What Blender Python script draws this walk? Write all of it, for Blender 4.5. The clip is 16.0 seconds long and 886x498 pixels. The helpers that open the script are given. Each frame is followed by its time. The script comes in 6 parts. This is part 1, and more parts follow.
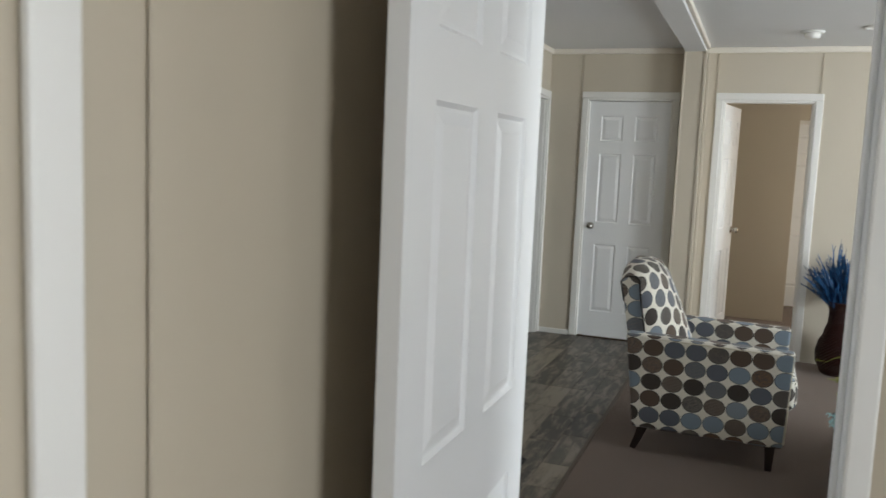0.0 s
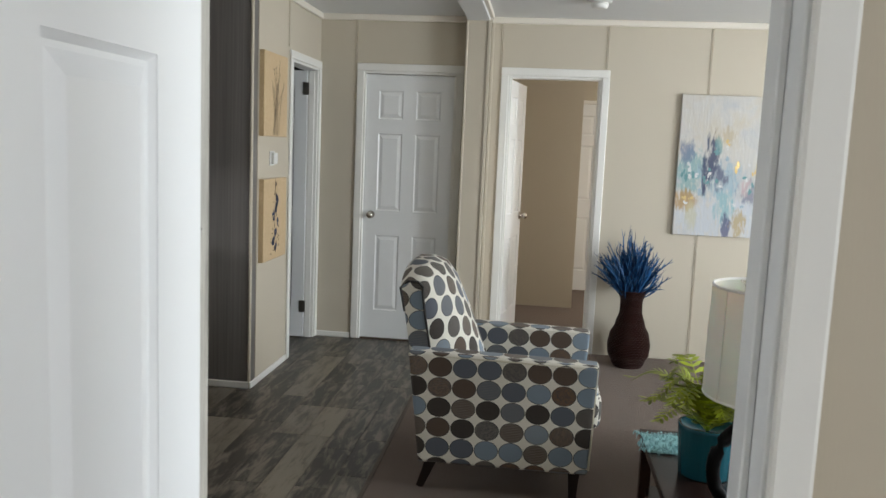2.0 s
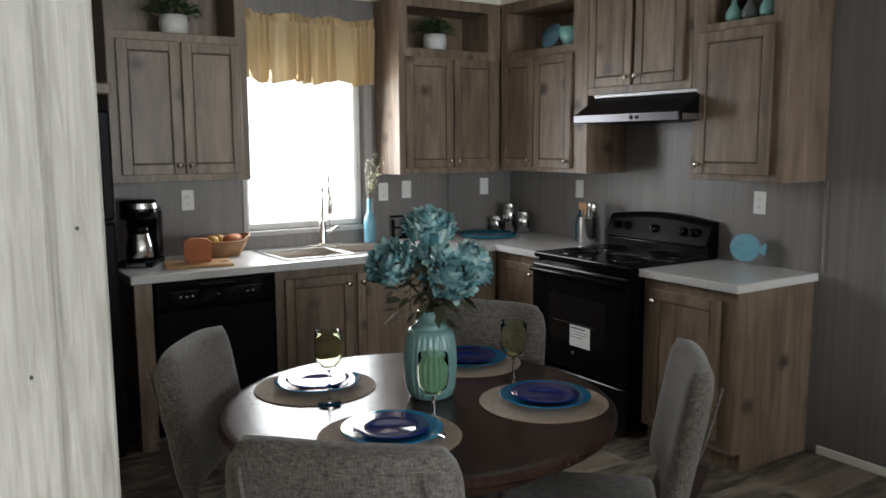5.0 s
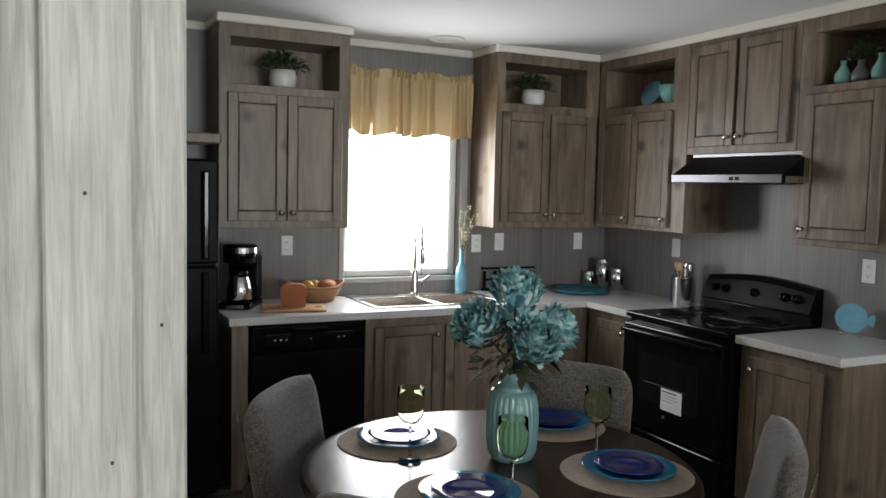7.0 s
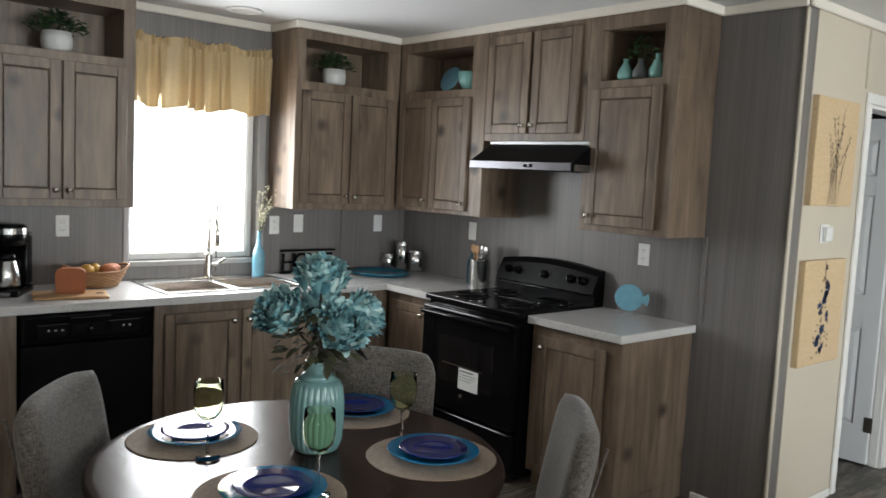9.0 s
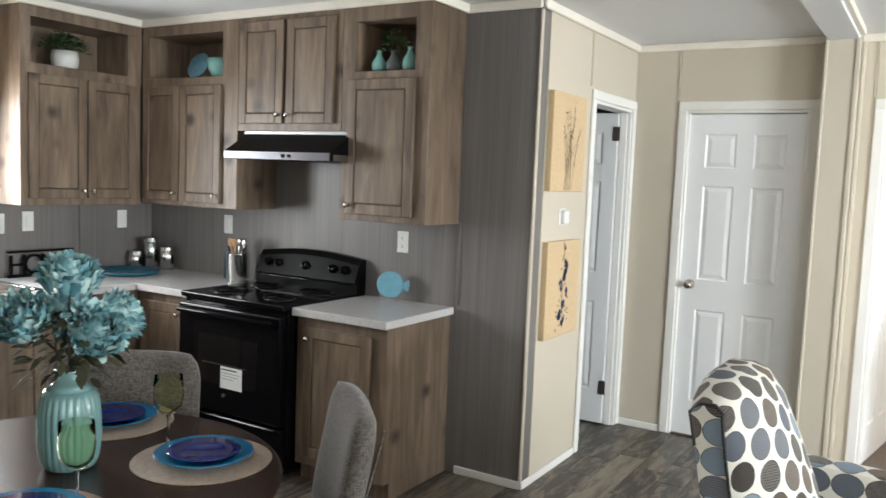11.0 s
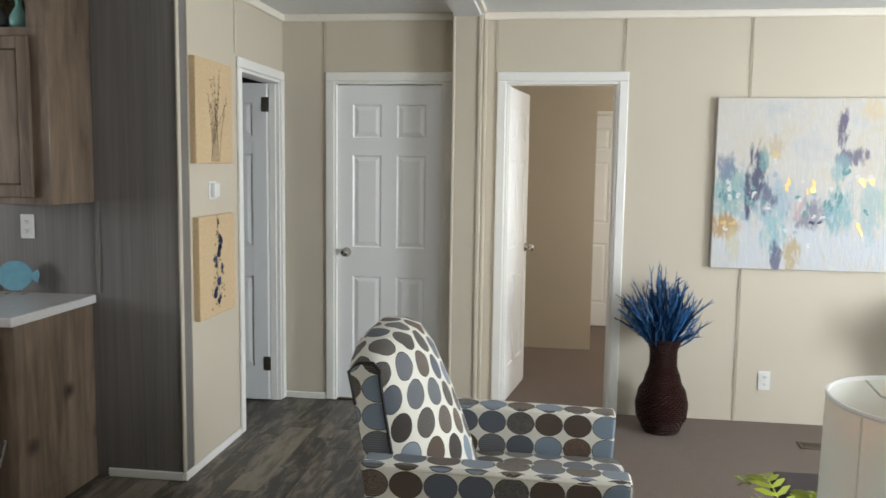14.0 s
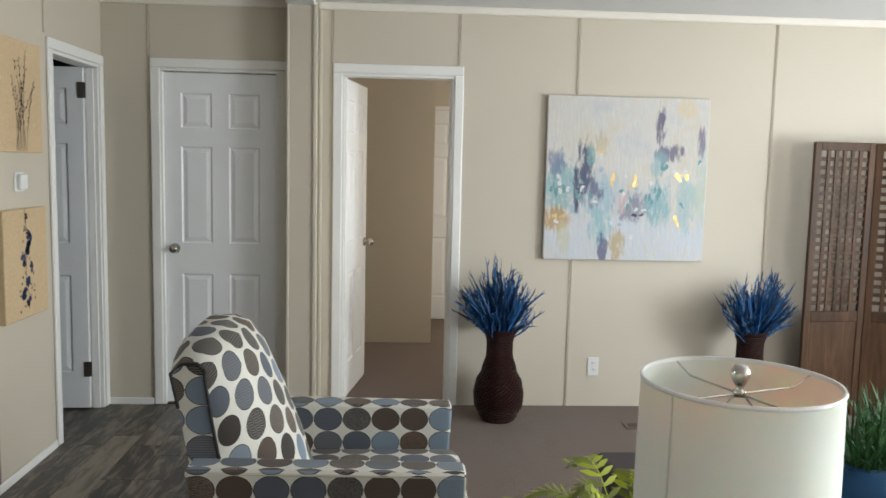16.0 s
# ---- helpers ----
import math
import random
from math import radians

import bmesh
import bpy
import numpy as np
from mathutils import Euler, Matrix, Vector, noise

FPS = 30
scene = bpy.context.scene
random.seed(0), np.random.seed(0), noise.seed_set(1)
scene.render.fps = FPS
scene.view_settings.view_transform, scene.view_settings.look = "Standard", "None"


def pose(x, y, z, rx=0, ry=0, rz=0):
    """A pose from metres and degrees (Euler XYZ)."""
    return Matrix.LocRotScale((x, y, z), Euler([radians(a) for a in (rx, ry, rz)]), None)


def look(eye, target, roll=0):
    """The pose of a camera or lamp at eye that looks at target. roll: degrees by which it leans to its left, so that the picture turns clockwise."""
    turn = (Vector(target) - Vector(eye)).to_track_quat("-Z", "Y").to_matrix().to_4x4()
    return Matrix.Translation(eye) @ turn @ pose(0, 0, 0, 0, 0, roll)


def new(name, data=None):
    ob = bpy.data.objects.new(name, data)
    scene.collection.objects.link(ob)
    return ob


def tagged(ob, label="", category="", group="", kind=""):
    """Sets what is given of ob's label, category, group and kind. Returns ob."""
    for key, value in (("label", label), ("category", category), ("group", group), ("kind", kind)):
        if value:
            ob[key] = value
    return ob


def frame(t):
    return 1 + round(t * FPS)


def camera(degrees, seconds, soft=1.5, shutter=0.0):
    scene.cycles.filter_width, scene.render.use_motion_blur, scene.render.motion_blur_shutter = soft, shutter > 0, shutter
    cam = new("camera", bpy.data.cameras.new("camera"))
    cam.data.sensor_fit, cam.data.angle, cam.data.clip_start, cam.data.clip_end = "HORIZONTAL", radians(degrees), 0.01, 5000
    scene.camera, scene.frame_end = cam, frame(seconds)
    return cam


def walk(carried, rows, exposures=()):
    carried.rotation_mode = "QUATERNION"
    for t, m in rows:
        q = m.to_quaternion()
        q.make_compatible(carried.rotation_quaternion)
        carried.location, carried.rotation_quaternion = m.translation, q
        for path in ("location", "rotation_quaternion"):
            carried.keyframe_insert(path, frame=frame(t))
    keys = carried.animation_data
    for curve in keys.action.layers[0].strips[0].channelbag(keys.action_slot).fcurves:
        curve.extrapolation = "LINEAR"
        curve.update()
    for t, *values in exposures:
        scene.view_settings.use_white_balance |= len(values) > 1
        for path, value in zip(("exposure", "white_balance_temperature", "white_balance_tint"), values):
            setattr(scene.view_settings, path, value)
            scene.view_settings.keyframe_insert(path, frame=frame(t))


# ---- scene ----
cam = camera(57.8, 16.0, shutter=0.3)
EXPOSURES = [(0.0, -0.1), (0.6, -0.18), (1.5, -0.1), (2.0, -0.03), (2.5, 0.05), (3.0, -0.02), (3.6, 0.32), (4.2, 0.22), (5.0, -0.02), (8.0, 0.05), (10.3, 0.72), (11.2, 0.84), (12.0, 0.68), (13.0, 0.45), (14.0, 0.2), (14.5, 0.14), (16.0, -0.03)]
PATH = [
    (0, (0.574, 1.041, 1.495), (-0.149, 2.892, 1.268), 2.4),
    (0.5, (0.638, 1.193, 1.495), (0.011, 3.079, 1.264), 3.2),
    (1, (0.604, 1.423, 1.457), (0.108, 3.345, 1.213), 3.4),
    (1.5, (0.523, 1.672, 1.474), (0.257, 3.641, 1.246), 3.1),
    (2, (0.501, 1.892, 1.5), (0.274, 3.863, 1.248), 2.4),
    (2.5, (0.546, 2.156, 1.441), (0.223, 4.114, 1.197), 2.4),
    (3, (0.554, 2.364, 1.481), (0.046, 4.279, 1.206), 2.7),
    (3.5, (0.51, 2.548, 1.462), (-0.216, 4.386, 1.157), 2.4),
    (4, (0.552, 2.682, 1.499), (-0.617, 4.27, 1.162), 1.3),
    (4.5, (0.608, 2.784, 1.507), (-0.87, 4.091, 1.181), 0.6),
    (5, (0.609, 2.846, 1.523), (-1.053, 3.927, 1.26), -0.3),
    (7.3, (0.633, 2.859, 1.57), (-1.156, 3.741, 1.42), 1.4),
    (7.5, (0.621, 2.858, 1.564), (-1.161, 3.753, 1.412), 1.8),
    (8, (0.593, 2.851, 1.559), (-1.106, 3.895, 1.407), 2.3),
    (8.2, (0.592, 2.865, 1.567), (-1.068, 3.969, 1.41), 2.3),
    (10.3, (0.517, 2.829, 1.585), (-0.704, 4.402, 1.401), 2.6),
    (10.5, (0.522, 2.818, 1.576), (-0.647, 4.431, 1.4), 2.2),
    (11, (0.53, 2.833, 1.57), (-0.512, 4.531, 1.392), 2.3),
    (11.5, (0.518, 2.845, 1.554), (-0.372, 4.626, 1.37), 1.6),
    (12, (0.522, 2.859, 1.538), (-0.201, 4.713, 1.348), 1.2),
    (12.5, (0.514, 2.864, 1.538), (-0.078, 4.764, 1.341), 1.1),
    (13, (0.52, 2.88, 1.535), (0.046, 4.813, 1.334), 1.0),
    (13.5, (0.548, 2.902, 1.531), (0.153, 4.852, 1.33), 0.8),
    (14, (0.545, 2.918, 1.528), (0.276, 4.889, 1.32), 0.8),
    (14.5, (0.542, 2.928, 1.521), (0.383, 4.91, 1.31), 1.1),
    (15, (0.532, 2.945, 1.511), (0.469, 4.933, 1.301), 1.3),
    (15.5, (0.546, 2.96, 1.521), (0.572, 4.948, 1.309), 1.4),
    (16, (0.583, 2.969, 1.512), (0.698, 4.955, 1.301), 1.3),
]
walk(cam, [(t, look(eye, target, roll)) for t, eye, target, roll in PATH], EXPOSURES)

# ---- world and light ----
world = bpy.data.worlds.new("sky")
scene.world = world
world.use_nodes = True
sky = world.node_tree.nodes.new("ShaderNodeTexSky")
sky.sky_type, sky.sun_disc = "NISHITA", False
sky.sun_elevation, sky.sun_rotation = radians(50), radians(120)
world.node_tree.nodes["Background"].inputs[1].default_value = 0.12
world.node_tree.links.new(sky.outputs[0], world.node_tree.nodes["Background"].inputs[0])


def area(name, eye, target, sx, sy, watts, colour):
    lamp = bpy.data.lights.new(name, "AREA")
    lamp.shape, lamp.size, lamp.size_y, lamp.energy, lamp.color = "RECTANGLE", sx, sy, watts, colour
    ob = new(name, lamp)
    ob.matrix_world = look(eye, target)
    return ob


DAY = (0.90, 0.97, 1.0)
area("daylight_east_a", (5.12, 4.75, 1.35), (0.0, 5.2, 1.0), 1.5, 1.4, 178, DAY)
area("daylight_east_b", (5.12, 6.75, 1.35), (0.0, 6.4, 1.0), 1.5, 1.4, 34, DAY)
area("daylight_south", (3.2, 3.08, 1.45), (2.6, 7.0, 1.1), 2.0, 1.2, 12, DAY)
area("daylight_kitchen", (-3.97, 4.86, 1.5), (0.0, 4.6, 0.9), 0.72, 0.9, 26, (0.95, 0.98, 1.0))
area("daylight_bedroom", (3.4, 0.4, 1.4), (0.0, 1.8, 1.2), 0.7, 1.0, 62, (0.92, 0.97, 1.0))
# fill lamp added out of view to brighten the far bedroom, tinted warm
area("fill_far", (2.55, 9.2, 1.4), (0.5, 9.0, 1.0), 1.1, 1.1, 26, (1.0, 0.92, 0.80))
sun = bpy.data.lights.new("sun", "SUN")
sun.energy, sun.angle, sun.color = 2.5, radians(0.5), (1.0, 0.95, 0.88)
new("sun", sun).matrix_world = look((0, 0, 10), (-2.0, 4.5, 0))


# ---- materials ----
class Graph:
    def __init__(self, name):
        self.m = bpy.data.materials.new(name)
        self.m.use_nodes = True
        self.t = self.m.node_tree
        self.b = self.t.nodes["Principled BSDF"]

    def put(self, kind, ins=(), **props):
        n = self.t.nodes.new(kind)
        for k, v in props.items():
            setattr(n, k, v)
        for k, v in dict(ins).items():
            self.wire(v, n.inputs[k])
        return n

    def wire(self, v, socket):
        if hasattr(v, "is_output"):
            self.t.links.new(v, socket)
        elif isinstance(v, bpy.types.Node):
            self.t.links.new(v.outputs[0], socket)
        else:
            socket.default_value = v

    def math(self, op, a, b=0.0, c=0.0):
        return self.put("ShaderNodeMath", {0: a, 1: b, 2: c}, operation=op).outputs[0]

    def mix(self, f, a, b, mode="MIX"):
        n = self.put("ShaderNodeMix", {0: f}, data_type="RGBA", blend_type=mode)
        for v, i in ((a, 6), (b, 7)):
            self.wire(v if not isinstance(v, tuple) else (*v[:3], 1), n.inputs[i])
        return n.outputs[2]

    def ramp(self, f, stops, interp="LINEAR"):
        n = self.put("ShaderNodeValToRGB", {0: f})
        r = n.color_ramp
        r.interpolation = interp
        while len(r.elements) < len(stops):
            r.elements.new(0.5)
        for e, (p, c) in zip(r.elements, stops):
            e.position, e.color = p, (*c, 1) if isinstance(c, tuple) else (c, c, c, 1)
        return n.outputs[0]

    def coords(self, scale=(1, 1, 1), jitter=0.0, kind="Object"):
        v = self.put("ShaderNodeTexCoord").outputs[kind]
        if jitter:
            r = self.put("ShaderNodeObjectInfo").outputs["Random"]
            v = self.put("ShaderNodeVectorMath", {0: v, 1: self.put("ShaderNodeCombineXYZ", {0: self.math("MULTIPLY", r, jitter), 1: self.math("MULTIPLY", r, jitter * 1.7), 2: self.math("MULTIPLY", r, jitter * 0.6)})}).outputs[0]
        return self.put("ShaderNodeMapping", {0: v, "Scale": scale}).outputs[0]

    def noise(self, vec, scale, detail=4.0, rough=0.55, warp=0.0):
        return self.put("ShaderNodeTexNoise", {"Vector": vec, "Scale": scale, "Detail": detail, "Roughness": rough, "Distortion": warp}).outputs[0]

    def bump(self, h, strength, distance=0.01):
        n = self.put("ShaderNodeBump", {"Height": h, "Strength": strength, "Distance": distance})
        self.t.links.new(n.outputs[0], self.b.inputs["Normal"])

    def done(self, colour=None, rough=None, metal=0.0, **more):
        if colour is not None:
            self.wire(colour if not isinstance(colour, tuple) else (*colour, 1), self.b.inputs["Base Color"])
        if rough is not None:
            self.wire(rough, self.b.inputs["Roughness"])
        self.b.inputs["Metallic"].default_value = metal
        for k, v in more.items():
            self.wire(v if not isinstance(v, tuple) else (*v, 1), self.b.inputs[k.replace("_", " ")])
        return self.m


def shade(c, f):
    return tuple(min(1.0, v * f) for v in c)


def plain(name, c, rough=0.5, metal=0.0, var=0.08, scale=6.0, bump=0.05, fine=120.0, **more):
    g = Graph(name)
    v = g.coords()
    big, small = g.noise(v, scale), g.noise(v, fine, 3.0)
    col = g.mix(big, shade(c, 1 - var), shade(c, 1 + var))
    col = g.mix(g.math("MULTIPLY", small, 0.4), col, shade(c, 1 - 1.5 * var))
    g.bump(small, bump, 0.003)
    return g.done(col, g.math("MULTIPLY_ADD", big, 0.12, rough - 0.06), metal, **more)


def timber(name, dark, mid, light, rough=0.45, grain=(38, 38, 1.6), knots=0.0, bump=0.12, jitter=7.0, coat=0.0):
    g = Graph(name)
    v = g.coords(grain, jitter)
    streak = g.noise(v, 1.0, 6.0, 0.62, 0.6)
    broad = g.noise(g.coords((grain[0] * 0.12, grain[1] * 0.12, grain[2] * 0.45), jitter), 1.0, 3.0, 0.5, 0.8)
    col = g.ramp(g.math("ADD", g.math("MULTIPLY", streak, 0.62), g.math("MULTIPLY", broad, 0.38)), [(0.30, dark), (0.5, mid), (0.7, light)])
    if knots:
        w = g.put("ShaderNodeTexVoronoi", {"Vector": g.coords((grain[0] * 0.17, grain[1] * 0.17, grain[2] * 1.7), jitter), "Scale": 1.0})
        k = g.ramp(w.outputs["Distance"], [(0.04, 1.0), (0.20, 0.0)])
        col = g.mix(g.math("MULTIPLY", g.math("MULTIPLY", k, broad), knots * 1.6), col, shade(dark, 0.45))
    g.bump(streak, bump, 0.004)
    return g.done(col, g.math("MULTIPLY_ADD", streak, 0.18, rough - 0.09), Coat_Weight=coat)


def weave(name, dark, light, pitch=260.0, rough=0.9, bump=0.5):
    g = Graph(name)
    v = g.coords()
    a = g.noise(g.coords((pitch * 0.25, pitch * 0.25, pitch)), 1.0, 3.0)
    b = g.noise(g.coords((pitch, pitch, pitch * 0.2)), 1.0, 3.0)
    h = g.math("MULTIPLY", g.math("ADD", a, b), 0.5)
    col = g.ramp(h, [(0.38, dark), (0.62, light)])
    col = g.mix(g.math("MULTIPLY", g.noise(v, 7.0), 0.35), col, shade(dark, 1.1))
    g.bump(h, bump, 0.003)
    return g.done(col, rough, Sheen_Weight=0.25)


def wall_paint(name, c, emboss=0.12):
    g = Graph(name)
    fine = g.noise(g.coords((220, 220, 45)), 1.0, 3.0)
    big = g.noise(g.coords(), 0.8, 3.0)
    col = g.mix(big, shade(c, 0.95), shade(c, 1.04))
    g.bump(fine, emboss, 0.002)
    return g.done(col, 0.62)


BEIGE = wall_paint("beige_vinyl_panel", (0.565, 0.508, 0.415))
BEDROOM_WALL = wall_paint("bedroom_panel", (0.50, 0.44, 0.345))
CEILING = plain("white_ceiling", (0.74, 0.745, 0.75), 0.85, var=0.02, bump=0.4, fine=70)
WHITE = plain("white_gloss_paint", (0.80, 0.81, 0.82), 0.32, var=0.015, bump=0.02, scale=3)
WHITE_TRIM = plain("white_trim_paint", (0.80, 0.79, 0.76), 0.4, var=0.02, bump=0.02)
CROWN = plain("cream_crown_paint", (0.78, 0.73, 0.65), 0.5, var=0.02)
GREY_PANEL = timber("grey_wall_panel", (0.115, 0.105, 0.10), (0.165, 0.152, 0.145), (0.215, 0.20, 0.19), 0.42, (95, 95, 0.9), bump=0.06, jitter=0)
CABINET = timber("rustic_cabinet_laminate", (0.060, 0.041, 0.028), (0.165, 0.117, 0.081), (0.29, 0.22, 0.158), 0.42, (21, 21, 2.3), knots=1.15, bump=0.08)
CABINET_DARK = timber("cabinet_interior", (0.05, 0.04, 0.033), (0.09, 0.072, 0.06), (0.12, 0.10, 0.085), 0.6, (30, 30, 1.5))
JAMB_WOOD = timber("whitewashed_jamb", (0.22, 0.205, 0.178), (0.385, 0.365, 0.325), (0.54, 0.52, 0.47), 0.55, (190, 190, 11), bump=0.3, jitter=2)
TABLE_WOOD = timber("espresso_wood", (0.012, 0.006, 0.005), (0.026, 0.012, 0.009), (0.042, 0.019, 0.014), 0.24, (5, 60, 5), bump=0.008, jitter=3)
LEG_WOOD = timber("dark_leg_wood", (0.010, 0.006, 0.005), (0.02, 0.011, 0.009), (0.032, 0.018, 0.013), 0.35)
SCREEN_WOOD = timber("antique_screen_wood", (0.025, 0.013, 0.008), (0.062, 0.032, 0.017), (0.12, 0.062, 0.032), 0.45, (34, 34, 2.4), bump=0.2)
BOARD_WOOD = timber("maple_board", (0.36, 0.19, 0.085), (0.45, 0.26, 0.12), (0.54, 0.33, 0.17), 0.45, (40, 4, 40))
GREY_FABRIC = weave("grey_tweed", (0.042, 0.035, 0.031), (0.185, 0.162, 0.146), 260)
BLACK = plain("black_enamel", (0.004, 0.004, 0.005), 0.1, var=0.1, bump=0.0, Specular_IOR_Level=0.16)
BLACK_MATT = plain("black_textured_steel", (0.0035, 0.0035, 0.004), 0.4, var=0.1, bump=0.1, fine=300, Specular_IOR_Level=0.07)
BLACK_GLASS = plain("black_glass", (0.004, 0.004, 0.005), 0.06, var=0.0, bump=0.0)
STEEL = plain("brushed_steel", (0.62, 0.62, 0.61), 0.22, 1.0, var=0.06, bump=0.03)
NICKEL = plain("satin_nickel", (0.60, 0.57, 0.52), 0.22, 1.0, var=0.03, bump=0.0)
CHROME = plain("chrome", (0.78, 0.78, 0.78), 0.08, 1.0, var=0.0, bump=0.0)
HINGE = plain("dull_hinge_metal", (0.30, 0.28, 0.25), 0.4, 1.0)
PLASTIC = plain("white_plastic", (0.74, 0.74, 0.72), 0.35, var=0.01, bump=0.0)
SLOT = plain("dark_slot", (0.02, 0.02, 0.02), 0.6)
PAPER = plain("white_label_paper", (0.72, 0.72, 0.70), 0.7, var=0.02)
# walls of unlit rooms: the lack of light is put into the colour
UNLIT_SHADE = plain("unlit_room_shade", (0.12, 0.11, 0.10), 0.8)
TURQ = plain("turquoise_glaze", (0.16, 0.30, 0.30), 0.2, var=0.15, scale=20, bump=0.03, Coat_Weight=0.3)
AQUA = plain("aqua_glaze", (0.22, 0.46, 0.43), 0.2, var=0.1, scale=14, bump=0.02)
SKYBLUE = plain("sky_blue_glaze", (0.16, 0.36, 0.46), 0.18, var=0.25, scale=25, bump=0.05)
TEAL_POT = plain("teal_ribbed_glaze", (0.012, 0.10, 0.135), 0.25, var=0.15)
CYAN_PLATE = plain("cyan_plate_glaze", (0.006, 0.155, 0.33), 0.1, var=0.1, bump=0.0)
COBALT = plain("cobalt_plate_glaze", (0.007, 0.02, 0.16), 0.08, var=0.15, bump=0.0)
PLACEMAT = weave("tan_placemat_weave", (0.20, 0.135, 0.09), (0.36, 0.26, 0.18), 400, 0.85, 0.3)
CREAM_POT = plain("white_ceramic", (0.62, 0.62, 0.60), 0.3, var=0.03)
PLUM = plain("plum_grey_cushion", (0.075, 0.058, 0.062), 0.85, bump=0.3)
BLUE_CLOTH = plain("blue_cloth", (0.008, 0.06, 0.15), 0.8, var=0.25, bump=0.3, fine=200)
SHADE_CLOTH = plain("cream_lampshade_linen", (0.78, 0.76, 0.68), 0.85, var=0.02, bump=0.2, fine=400)
SHADE_CLOTH.node_tree.nodes["Principled BSDF"].inputs["Subsurface Weight"].default_value = 0.2
TILE_TERRA = plain("bread_crust", (0.40, 0.13, 0.05), 0.7, var=0.2, scale=18, bump=0.3)
WICKER_LIGHT = plain("tan_wicker", (0.32, 0.17, 0.075), 0.7, var=0.3, scale=60, bump=0.5, fine=180)
WICKER_DARK = plain("dark_wicker", (0.030, 0.011, 0.009), 0.3, var=0.6, scale=70, bump=0.5, fine=220)
PEAR = plain("yellow_fruit", (0.45, 0.25, 0.04), 0.4, var=0.2)
AQUA_YARN = plain("aqua_shag", (0.33, 0.58, 0.60), 0.95, var=0.25, scale=50, bump=0.4)
CREAM_PIPING = plain("cream_piping", (0.52, 0.48, 0.38), 0.8, var=0.1)
BLACK_PIPING = plain("black_piping", (0.02, 0.018, 0.018), 0.8)

TABLE_WOOD.node_tree.nodes["Principled BSDF"].inputs["Specular IOR Level"].default_value = 0.3
for dull in (SCREEN_WOOD, WICKER_DARK):
    dull.node_tree.nodes["Principled BSDF"].inputs["Specular IOR Level"].default_value = 0.15


def leafy(name, c, var=0.5, rough=0.5):
    g = Graph(name)
    r = g.put("ShaderNodeNewGeometry").outputs["Random Per Island"]
    n = g.noise(g.coords(), 30.0)
    col = g.mix(r, shade(c, 1 - var), shade(c, 1 + var))
    col = g.mix(g.math("MULTIPLY", n, 0.4), col, shade(c, 0.5))
    return g.done(col, rough)


FERN = leafy("lime_fern", (0.28, 0.33, 0.010), 0.6)
GRASS = leafy("grass_blades", (0.035, 0.12, 0.03), 0.5)
BOXWOOD = leafy("potted_greens", (0.02, 0.055, 0.014), 0.6)
DARK_LEAF = leafy("olive_leaves", (0.035, 0.037, 0.014), 0.5, 0.85)
STEM = leafy("brown_stems", (0.05, 0.032, 0.015), 0.3)
BLUE_SPRAY = leafy("dyed_blue_spray", (0.006, 0.066, 0.19), 0.85, 0.6)
BLOSSOM = leafy("white_blossom", (0.55, 0.52, 0.36), 0.25)


def petal_material():
    g = Graph("teal_petals")
    r = g.put("ShaderNodeNewGeometry").outputs["Random Per Island"]
    n = g.noise(g.coords(), 45.0, 3.0)
    col = g.ramp(g.math("ADD", g.math("MULTIPLY", r, 0.7), g.math("MULTIPLY", n, 0.35)), [(0.1, (0.03, 0.11, 0.14)), (0.35, (0.12, 0.28, 0.31)), (0.65, (0.27, 0.45, 0.46)), (0.9, (0.42, 0.56, 0.54)), (1.0, (0.50, 0.44, 0.20))])
    return g.done(col, 0.6)


PETAL = petal_material()


def vinyl():
    g = Graph("weathered_vinyl_plank")
    r = g.put("ShaderNodeObjectInfo").outputs["Random"]
    v = g.coords((22, 4.2, 1), 9.0)
    streak = g.noise(v, 1.0, 7.0, 0.68, 0.5)
    blot = g.noise(g.coords((8, 3.2, 1), 9.0), 1.0, 4.0, 0.6, 0.6)
    base = g.ramp(r, [(0.0, (0.030, 0.025, 0.021)), (0.55, (0.060, 0.050, 0.041)), (0.78, (0.085, 0.071, 0.057)), (0.84, (0.19, 0.162, 0.125)), (1.0, (0.25, 0.215, 0.165))])
    pale = g.ramp(g.math("ADD", g.math("MULTIPLY", streak, 0.75), g.math("MULTIPLY", blot, 0.35)), [(0.51, 0.0), (0.64, 1.0)])
    col = g.mix(g.math("MULTIPLY", pale, 0.75), base, (0.27, 0.235, 0.185))
    deep = g.ramp(streak, [(0.32, 1.0), (0.49, 0.0)])
    col = g.mix(g.math("MULTIPLY", deep, 0.7), col, (0.025, 0.020, 0.017))
    g.bump(streak, 0.12, 0.003)
    return g.done(col, g.math("MULTIPLY_ADD", streak, 0.2, 0.30))


VINYL = vinyl()


def carpet_material():
    g = Graph("brown_carpet")
    v = g.coords()
    pile, patch, foot = g.noise(v, 420.0, 3.0), g.noise(v, 1.6, 3.0, 0.6, 1.0), g.noise(v, 7.0, 3.0, 0.6, 0.7)
    col = g.mix(pile, (0.100, 0.064, 0.045), (0.232, 0.160, 0.116))
    col = g.mix(g.math("MULTIPLY", g.math("ADD", patch, foot), 0.32), col, (0.095, 0.07, 0.057))
    g.bump(g.math("ADD", pile, g.math("MULTIPLY", foot, 0.8)), 0.8, 0.006)
    return g.done(col, 0.95, Sheen_Weight=0.15)


CARPET = carpet_material()


